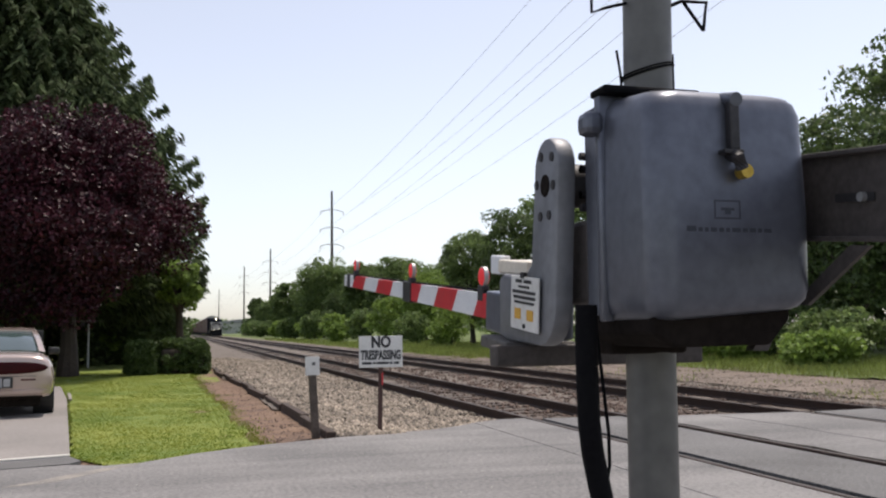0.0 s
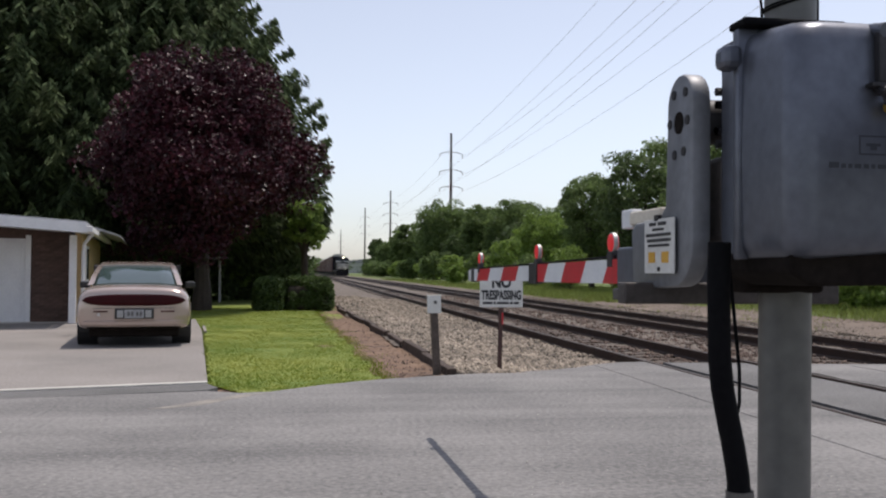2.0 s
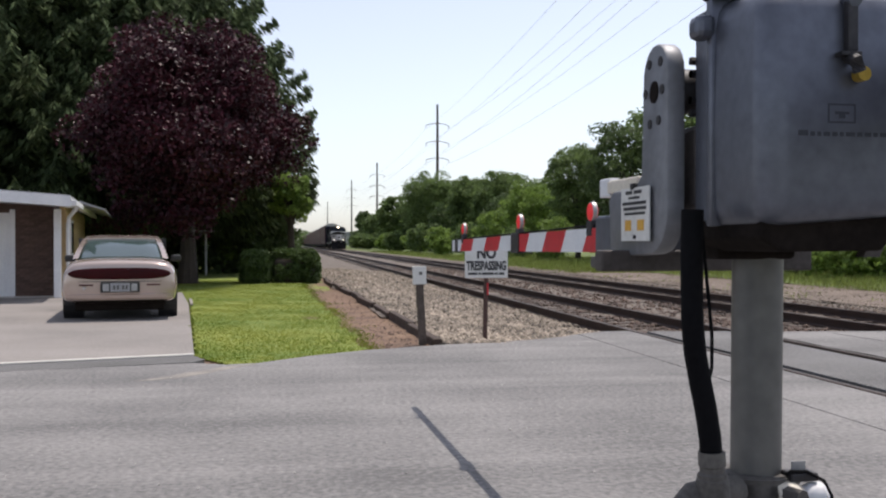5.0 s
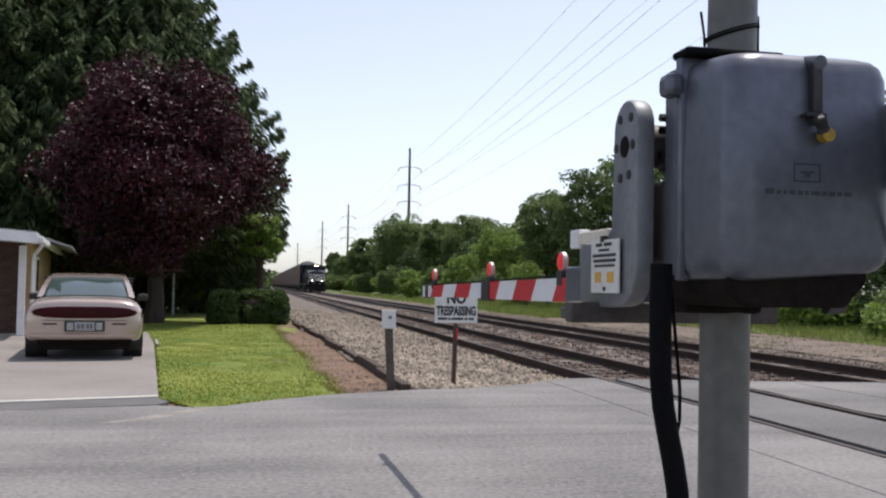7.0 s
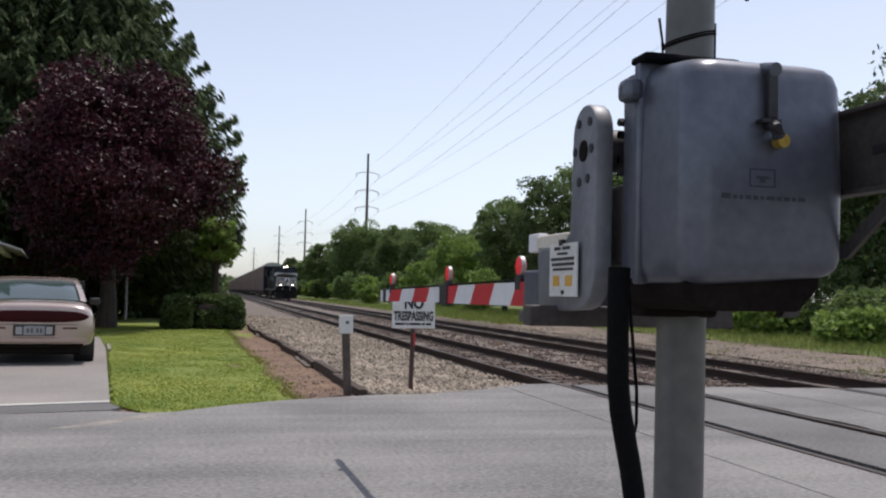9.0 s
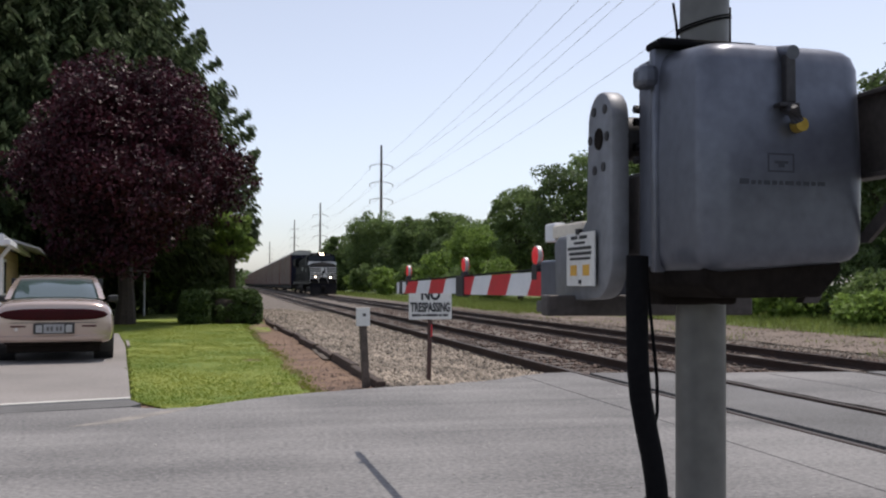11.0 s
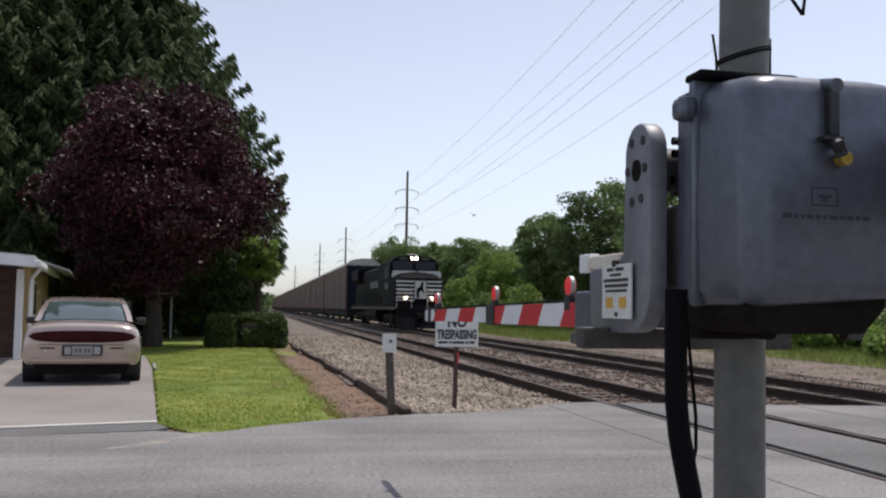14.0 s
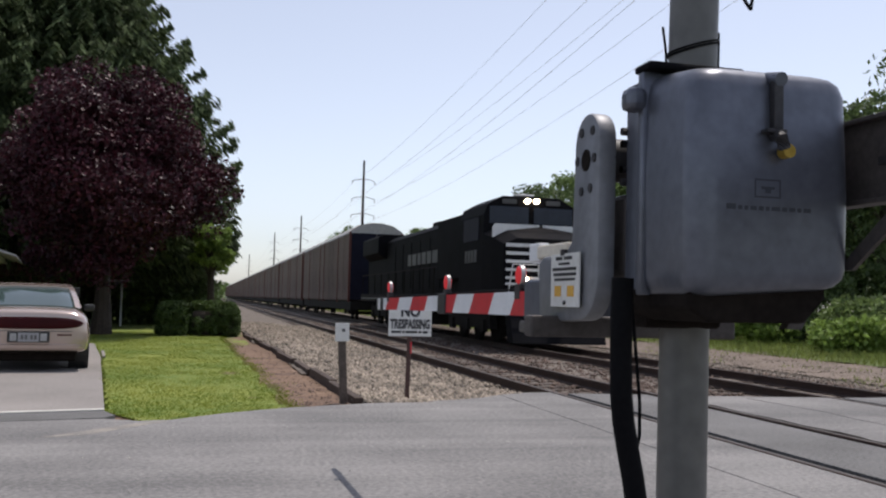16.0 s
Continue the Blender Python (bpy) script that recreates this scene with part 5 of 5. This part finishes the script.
for sd in (-1, 1):
    part("rear_pillar", Shape().loft([[(sd * (x - 0.05), y, z - 0.015), (sd * (x + 0.04), y, z - 0.03), (sd * (x + 0.05), y + 0.16, z - 0.03), (sd * (x - 0.02), y + 0.16, z + 0.0)] for x, y, z in ((0.74, 0.68, 1.05), (0.695, 1.02, 1.215), (0.625, 1.55, 1.395))]), CAR_PAINT, car, smooth=True)
    part("front_pillar", Shape().tube([(sd * 0.76, 3.72, 0.97), (sd * 0.69, 3.3, 1.21), (sd * 0.63, 2.9, 1.39)], 0.035, 6), CAR_PAINT, car)
    part("door_pillar", Shape().box(sd * 0.72 - 0.06, sd * 0.72 + 0.06, 2.28, 2.38, 0.95, 1.38, c=0.01), CAR_TRIM, car)
    m = part("wing_mirror", Shape().loft([[(sd * (0.90 + a), 3.22 + b, 0.985 + c) for a, b, c in ((0, 0, -0.05 * q), (0.17 * q, 0.02, -0.06 * q), (0.19 * q, 0.03, 0.03), (0.15 * q, 0.02, 0.07 * q), (0.02, 0, 0.05 * q))] for b0, q in ((0, 0.75), (0.0, 1.0))]), CAR_TRIM, car, "dark wing mirror", smooth=True)
    part("mirror_shell", Shape().box(sd * 0.995 - 0.1, sd * 0.995 + 0.1, 3.18, 3.31, 0.93, 1.06, c=0.035), CAR_TRIM, m)
# tail light bar, plate and bumper lines
bpy.context.view_layer.update()
shell = BVHTree.FromObject(body, bpy.context.evaluated_depsgraph_get())


def skin(x, z):
    """How far back the car's tail lies at x, z."""
    hit = shell.ray_cast(Vector((x, -1, z)), Vector((0, 1, 0)))[0]
    return hit.y if hit else 0.3


def tail_patch(name, half, zc, high, power, proud, mat, label="", nx=28, nz=6):
    """A rounded panel laid on the curved tail."""
    sh = Shape()
    outer, inner = [], []
    for i in range(nx + 1):
        u = -1 + 2 * i / nx
        hh = high * max(0.0, 1 - abs(u) ** power) ** 0.5 + 0.003
        row = [(half * u, zc + hh * (-1 + 2 * j / nz)) for j in range(nz + 1)]
        outer.append([(x, skin(x, z) - proud * (1 if 0 < j < nz else 0.2), z) for j, (x, z) in enumerate(row)])
        inner.append([(x, skin(x, z) + 0.03, z) for x, z in row])
    sh.loft([o + q[::-1] for o, q in zip(outer, inner)])
    return part(name, sh, mat, car, label, smooth=True)


tail_patch("tail_light", 0.82, 0.785, 0.094, 3.4, 0.014, CAR_LIGHT, "full-width dark red tail light")
tail_patch("boot_seam", 0.66, 0.655, 0.003, 20, 0.004, CAR_TRIM)
plate = part("number_plate", Shape().box(-0.31, 0.31, -0.04, 0.1, 0.475, 0.645, c=0.01), CAR_TRIM, car, "dark framed number plate")
part("plate_face", Shape().box(-0.155, 0.155, -0.046, -0.038, 0.49, 0.63), ROOF_GREY, plate)
for x0 in (-0.11, -0.05, 0.03, 0.085):
    part("plate_bar", Shape().box(x0, x0 + 0.035, -0.05, -0.044, 0.525, 0.595), GUTTER, plate)
for x0 in (-0.27, 0.175):
    part("plate_lamp", Shape().box(x0, x0 + 0.095, -0.046, -0.038, 0.5, 0.62, c=0.003), GALV, plate)
for sd in (-1, 1):
    part("bumper_slot", Shape().box(sd * 0.53 - 0.11, sd * 0.53 + 0.11, skin(0.53, 0.6) - 0.006, 0.2, 0.585, 0.61), CAR_LIGHT, car)
part("badge", Shape().tube([(-0.56, 0.2, 0.55), (-0.56, skin(0.56, 0.55) - 0.006, 0.55)], 0.025, 8), GALV, car)
tail_patch("bumper_lip", 0.86, 0.405, 0.04, 12, 0.022, CAR_PAINT, "body-coloured bumper lip")
# valance and underbody carry the shade beneath the car as near-black colour
tail_patch("lower_valance", 0.80, 0.315, 0.03, 12, 0.004, TAR_AND_SHADE)
part("underbody", Shape().box(-0.72, 0.72, 0.25, 4.9, 0.16, 0.34, c=0.03), TAR_AND_SHADE, car)
tyre_mesh = Shape().loft([[(x, r * math.cos(a), r * math.sin(a)) for a in [j * math.pi / 14 for j in range(28)]] for x, r in ((-0.11, 0.2), (-0.115, 0.29), (-0.09, 0.325), (0.09, 0.325), (0.115, 0.29), (0.11, 0.2))]).mesh("wheel", TYRE, True)
rim_mesh = Shape().loft([[(x, r * math.cos(a), r * math.sin(a)) for a in [j * math.pi / 10 for j in range(20)]] for x, r in ((-0.09, 0.2), (-0.07, 0.19), (-0.06, 0.05), (0.06, 0.05), (0.07, 0.19), (0.09, 0.2))]).mesh("rim", RIM, True)
for sd in (-1, 1):
    for y in (1.03, 3.92):
        w = part("wheel", tyre_mesh, None, car, "black tyre")
        w.location = (sd * 0.79, y, 0.325)
        part("rim", rim_mesh, None, w)
    part("wheel_arch", Shape().tube([(sd * 0.62, 1.03, 0.34), (sd * 0.935, 1.03, 0.34)], 0.37, 20), CAR_TRIM, car)
    part("wheel_arch", Shape().tube([(sd * 0.62, 3.92, 0.34), (sd * 0.93, 3.92, 0.34)], 0.37, 20), CAR_TRIM, car)

# ---- the train ----
def locomotive(label):
    t = thing("locomotive", (X2, 258.0, 0), label, "locomotive")
    part("underframe", Shape().box(-1.5, 1.5, -1.95, 24.3, 1.22, 1.58, c=0.03), LOCO_GREY, t)
    nose = part("nose", Shape().loft([
        [(-1.5, -1.9, 1.58), (1.5, -1.9, 1.58), (1.5, -1.9, 3.05), (1.1, -1.9, 3.25), (-1.1, -1.9, 3.25), (-1.5, -1.9, 3.05)],
        [(-1.55, -0.9, 1.58), (1.55, -0.9, 1.58), (1.55, -0.9, 3.3), (1.1, -0.9, 3.55), (-1.1, -0.9, 3.55), (-1.55, -0.9, 3.3)],
        [(-1.58, 0.1, 1.58), (1.58, 0.1, 1.58), (1.58, 0.1, 3.5), (1.1, 0.1, 3.85), (-1.1, 0.1, 3.85), (-1.58, 0.1, 3.5)]]), LOCO_BLACK, t, "black sloping nose with white stripes", bevel=0.03)
    for i, z in enumerate((2.98, 2.74, 2.5, 2.26, 2.02, 1.84)):
        for x0, x1 in ((-1.44, -0.3), (0.5, 1.44)):
            part("nose_stripe", Shape().box(x0, x1, -1.915, -1.88, z, z + 0.105 - 0.008 * i), LOCO_WHITE, nose)
    part("nose_panel", Shape().box(-0.26, 0.46, -1.915, -1.885, 1.98, 3.085, c=0.006), LOCO_WHITE, nose, "white panel with a dark emblem")
    part("nose_emblem", Shape().prism([(-0.14, 2.02), (0.02, 2.02), (0.0, 2.34), (0.16, 2.5), (0.3, 2.3), (0.36, 2.36), (0.24, 2.66), (0.3, 3.02), (0.16, 3.0), (0.06, 2.72), (-0.12, 2.6), (-0.18, 2.36)], -1.925, -1.912, "y"), LOCO_BLACK, nose)
    for sd in (-1, 1):
        part("nose_brow", Shape().prism([(sd * 1.58, 3.3), (sd * 1.1, 3.55), (sd * 0.06, 3.68), (sd * 0.06, 3.74), (sd * 1.5, 3.74), (sd * 1.58, 3.6)], -0.95, -0.91, "y"), LOCO_WHITE, nose)
    cab = part("cab", Shape().loft([[(-1.58, y, 1.58), (1.58, y, 1.58), (1.58, y, 4.1), (1.45, y, 4.45), (0.95, y, 4.72), (-0.95, y, 4.72), (-1.45, y, 4.45), (-1.58, y, 4.1)] for y in (0.0, 2.9)]), LOCO_BLACK, t, "black wide cab", bevel=0.03)
    for x0, x1 in ((-1.4, -0.09), (0.09, 1.4)):
        part("windscreen", Shape().box(x0, x1, -0.025, 0.02, 3.82, 4.38, c=0.01), LOCO_GLASS, cab, "cab windscreen pane")
    for x0 in (-0.98, 0.5):
        part("number_board", Shape().box(x0, x0 + 0.48, -0.03, 0.02, 4.47, 4.62, c=0.006), LOCO_LETTER, cab)
    for sd in (-1, 1):
        part("headlight", Shape().tube([(sd * 0.15, -0.1, 4.58), (sd * 0.15, 0.05, 4.58)], 0.085, 14), HEADLIGHT, cab, "lit round headlight")
        part("ditch_light", Shape().tube([(sd * 0.82, -2.0, 2.02), (sd * 0.82, -1.88, 2.02)], 0.065, 14), HEADLIGHT, nose, "lit ditch light")
        part("cab_window", Shape().box(sd * 1.59 - 0.012, sd * 1.59 + 0.012, 0.5, 2.3, 3.3, 4.05, c=0.008), LOCO_BLUE, cab)
        for i in range(4):
            part("cab_number_bar", Shape().box(sd * 1.59 - 0.012, sd * 1.59 + 0.012, 0.7 + i * 0.36, 0.98 + i * 0.36, 2.6, 3.0), LOCO_LETTER, cab)
    part("horn", Shape().tube([(-0.3, 0.9, 4.85), (0.4, 0.9, 4.85)], 0.06, 8), GALV, cab)
    part("roof_rack", Shape().box(-0.4, 0.5, 0.5, 1.3, 4.72, 4.8), LOCO_GREY, cab)
    hood = part("long_hood", Shape().loft([[(-1.15, y, 1.58), (1.15, y, 1.58), (1.15, y, 4.2), (0.8, y, 4.45), (-0.8, y, 4.45), (-1.15, y, 4.2)] for y in (2.9, 24.0)]), LOCO_BLACK, t, "long black engine hood", bevel=0.02)
    part("blower_housing", Shape().box(-1.5, 1.5, 2.95, 6.4, 2.1, 4.35, c=0.06), LOCO_BLACK, t)
    part("radiator_wing", Shape().prism([(-1.2, 3.4), (-1.6, 3.7), (-1.6, 4.5), (-1.3, 4.66), (1.3, 4.66), (1.6, 4.5), (1.6, 3.7), (1.2, 3.4)], 18.6, 23.4, "y"), LOCO_BLACK, t, bevel=0.03)
    part("exhaust_stack", Shape().box(-0.5, 0.5, 10.2, 11.4, 4.45, 4.72, c=0.02), LOCO_GREY, t)
    for y0 in (7.2, 9.0, 10.8, 12.6, 14.4, 16.2):
        for sd in (-1, 1):
            part("hood_door", Shape().box(sd * 1.16 - 0.015, sd * 1.16 + 0.015, y0, y0 + 1.6, 1.8, 3.9, c=0.006), LOCO_BLACK, hood)
    for sd in (-1, 1):
        x = 7.6
        for w in (0.9, 0.7, 0.75, 0.6, 0.85, 0.7):
            part("hood_lettering_bar", Shape().box(sd * 1.18 - 0.01, sd * 1.18 + 0.01, x, x + w, 2.85, 3.35), LOCO_LETTER, hood)
            x += w + 0.22
        part("walkway_stripe", Shape().box(sd * 1.505 - 0.008, sd * 1.505 + 0.008, -1.9, 24.2, 1.33, 1.4), LOCO_LETTER, t)
        rail = Shape().tube([(sd * 1.46, 2.9, 2.62), (sd * 1.46, 24.0, 2.62)], 0.025, 5)
        for j in range(12):
            rail.tube([(sd * 1.46, 3.2 + 1.88 * j, 1.5), (sd * 1.46, 3.2 + 1.88 * j, 2.62)], 0.022, 5)
        part("handrail", rail, LOCO_GREY, t)
        front = Shape().tube([(sd * 0.5, -2.15, 1.4), (sd * 0.5, -2.15, 2.45), (sd * 1.3, -2.15, 2.45), (sd * 1.45, -2.15, 1.4)], 0.022, 5)
        part("front_handrail", front, LOCO_WHITE, t)
    part("snow_plough", Shape().prism([(-2.75, 0.14), (-2.2, 0.14), (-1.95, 0.9), (-1.95, 1.3), (-2.2, 1.3)], -1.45, 1.45, "x"), LOCO_BLACK, t, bevel=0.02)
    part("coupler", Shape().box(-0.18, 0.18, -2.95, -2.0, 0.72, 1.05, c=0.05), LOCO_GREY, t)
    part("fuel_tank", Shape().prism([(-1.35, 1.22), (-1.45, 0.8), (-1.1, 0.36), (1.1, 0.36), (1.45, 0.8), (1.35, 1.22)], 8.2, 15.2, "y"), LOCO_GREY, t, bevel=0.04)
    bogies(t, (1.0, 2.95, 4.9), (17.9, 19.85, 21.8), 0.52)
    return t


def bogies(t, *groups_r):
    *groups, r = groups_r
    wheel = Shape().tube([(-0.82, 0, 0), (-0.68, 0, 0)], [r * 0.97, r * 1.03], 20)
    wheel.tube([(0.68, 0, 0), (0.82, 0, 0)], [r * 1.03, r * 0.97], 20)
    wheel.tube([(-0.7, 0, 0), (0.7, 0, 0)], 0.09, 8)
    mesh = wheel.mesh("wheelset", LOCO_GREY)
    for g in groups:
        f = Shape()
        for sd in (-1, 1):
            f.prism([(g[0] - 0.7, 0.45), (g[-1] + 0.7, 0.45), (g[-1] + 0.6, 0.95), (g[0] - 0.6, 0.95)], sd * 1.08 - 0.12, sd * 1.08 + 0.12, "x")
            for y in g:
                f.box(sd * 1.2 - 0.08, sd * 1.2 + 0.08, y - 0.2, y + 0.2, 0.35, 0.75)
        f.box(-1.0, 1.0, sum(g) / len(g) - 0.3, sum(g) / len(g) + 0.3, 0.6, 1.22)
        b = part("bogie", f, LOCO_GREY, t)
        for y in g:
            w = part("wheelset", mesh, None, b)
            w.location = (0, y, r)


def autorack():
    """A closed car carrier: ribbed panels between posts, peaked roof, end doors."""
    t = thing("autorack_wagon", (X2, 288.0, 0), "tall grey-tan enclosed car-carrying wagon with rusty posts", "railway wagon", "car-carrying wagons")
    L, HW = 28.0, 1.66
    part("floor_frame", Shape().box(-1.5, 1.5, 0, L, 0.62, 1.2, c=0.03), LOCO_GREY, t)
    part("body_core", Shape().box(-HW + 0.1, HW - 0.1, 0.2, L - 0.2, 1.2, 5.3), RACK_SIDE, t)
    n = 11
    p = (L - 0.2) / n
    panel_mesh = Shape().box(-0.03, 0.03, 0.05, p - 0.05, 0, 4.08, c=0.008).box(0.02, 0.045, 0.06, p - 0.06, 1.28, 1.36).box(0.02, 0.045, 0.06, p - 0.06, 2.68, 2.76).box(-0.045, -0.02, 0.06, p - 0.06, 1.28, 1.36).box(-0.045, -0.02, 0.06, p - 0.06, 2.68, 2.76).mesh("side_panel", RACK_SIDE)
    post_mesh = Shape().box(-0.06, 0.06, -0.07, 0.07, 1.1, 5.42).mesh("side_post", RACK_RUST)
    for sd in (-1, 1):
        for i in range(n):
            ob = part("side_panel", panel_mesh, None, t)
            ob.location = (sd * (HW - 0.05), 0.1 + i * p, 1.25)
        for i in (0, 2, 5, 6, 9, n):
            ob = part("side_post", post_mesh, None, t)
            ob.location = (sd * (HW - 0.04), 0.1 + i * p, 0)
    part("roof", Shape().loft([[(-HW, y, 5.35), (-HW + 0.05, y, 5.5), (-1.0, y, 5.88), (-0.3, y, 6.02), (0.3, y, 6.02), (1.0, y, 5.88), (HW - 0.05, y, 5.5), (HW, y, 5.35)] for y in (0.05, L - 0.05)]), RACK_ROOF, t, "weathered pale roof")
    for i in range(10):
        part("roof_rib", Shape().loft([[(-HW, y, 5.4), (-1.0, y, 5.93), (-0.3, y, 6.06), (0.3, y, 6.06), (1.0, y, 5.93), (HW, y, 5.4)] for y in (1.4 + i * 2.75, 1.5 + i * 2.75)]), RACK_ROOF, t)
    for y0 in (-0.05, L - 0.12):
        for x0 in (-1.55, 0.03):
            part("end_door", Shape().box(x0, x0 + 1.52, y0, y0 + 0.16, 1.25, 5.35, c=0.02), LOCO_BLUE, t, "dark end door")
    part("coupler", Shape().box(-0.15, 0.15, -0.65, L + 0.65, 0.75, 0.98), LOCO_GREY, t)
    bogies(t, (2.2, 3.95), (L - 3.95, L - 2.2), 0.42)
    return t


loco = locomotive("black diesel locomotive with white nose stripes and lit headlights")
RACK0, PITCH, RACKS = 28.2, 29.25, 14
wagons = [autorack()]
for i in range(1, RACKS):
    wagons.append(copy_thing(wagons[0], pose(X2, 288.0 + PITCH * i, 0)))


# ---- birds ----
def bird(label):
    t = thing("flying_bird", (10, 60, 10), label, "bird")
    part("body", Shape().loft([[(r * math.cos(a), y, r * 0.9 * math.sin(a)) for a in [j * math.pi / 5 for j in range(10)]] for y, r in ((-0.13, 0.008), (-0.1, 0.03), (-0.03, 0.05), (0.06, 0.04), (0.11, 0.03), (0.15, 0.026), (0.175, 0.004))]), BIRD, t, smooth=True)
    part("tail", Shape().prism([(-0.02, -0.1), (0.02, -0.1), (0.05, -0.25), (-0.05, -0.25)], -0.004, 0.006, "z"), BIRD, t)
    for sd in (-1, 1):
        part("wing", Shape().loft([[(sd * x, y0, z), (sd * x, y1, z), (sd * x, (y0 + y1) / 2, z + 0.012)] for x, y0, y1, z in ((0.02, -0.07, 0.08, 0.02), (0.12, -0.08, 0.1, 0.07), (0.22, -0.06, 0.06, 0.10), (0.30, -0.05, -0.02, 0.09))]), BIRD, t)
    return t


bird_a = bird("small black bird flying over the tracks")
bird_b = bird("black bird crossing low over the gate")


# ---- what moves ----
BIRD_A = [(0.0, 60.0, 150.0, 6.0), (6.0, 46.0, 120.0, 6.0), (11.0, 34.0, 95.0, 6.0), (13.9, 15.33, 62.11, 7.14), (14.0, 13.7, 58.12, 7.46), (14.1, 12.44, 54.12, 7.97), (14.2, 11.26, 50.12, 8.06), (14.3, 10.24, 46.12, 8.38), (14.4, 8.88, 42.12, 8.59), (14.5, 7.51, 38.12, 8.68), (14.6, 6.18, 34.11, 8.67), (14.7, 4.88, 30.11, 8.54), (14.8, 3.68, 27.11, 8.63), (14.9, 2.4, 24.11, 8.5), (16.0, -11.2, -8.9, 8.3)]
BIRD_B = [(0.0, 260.0, 60.0, 12.0), (12.0, 58.0, 26.0, 8.0), (14.0, 12.7, 21.6, 2.7), (14.5, 7.24, 19.12, 4.17), (14.6, 6.25, 18.61, 4.52), (14.7, 5.15, 18.11, 4.85), (14.8, 3.94, 17.61, 5.07), (14.9, 2.53, 17.11, 5.21), (15.0, 1.03, 16.6, 5.31), (16.0, -13.5, 11.5, 6.5)]


def flight(ob, rows):
    out = []
    for i, (t, x, y, z) in enumerate(rows):
        a, b = rows[max(i - 1, 0)], rows[min(i + 1, len(rows) - 1)]
        out.append((t, pose(x, y, z, 8, 20 * math.sin(t * 25), math.degrees(math.atan2(-(b[1] - a[1]), b[2] - a[2])))))
    walk(ob, out)


def motions():
    run = lambda t: 258.0 - 13.3 * t - 0.067 * t * t
    times = [float(i) for i in range(17)]
    walk(loco, [(t, pose(X2, run(t), 0)) for t in times])
    for i, w in enumerate(wagons):
        walk(w, [(t, pose(X2, run(t) + RACK0 + PITCH * i, 0)) for t in times])
    lift = [(0.0, 5.8), (0.25, 4.4), (0.5, 2.75), (0.8, 0.9), (1.0, 0.3), (1.2, 0.0), (1.4, 0.0), (16.0, 0.0)]
    rest = Vector(PIVOT) - Vector((PX, PY, 0))
    walk(swing, [(t, pose(*rest, a, 0, 0)) for t, a in lift])
    flight(bird_a, BIRD_A)
    flight(bird_b, BIRD_B)


motions()
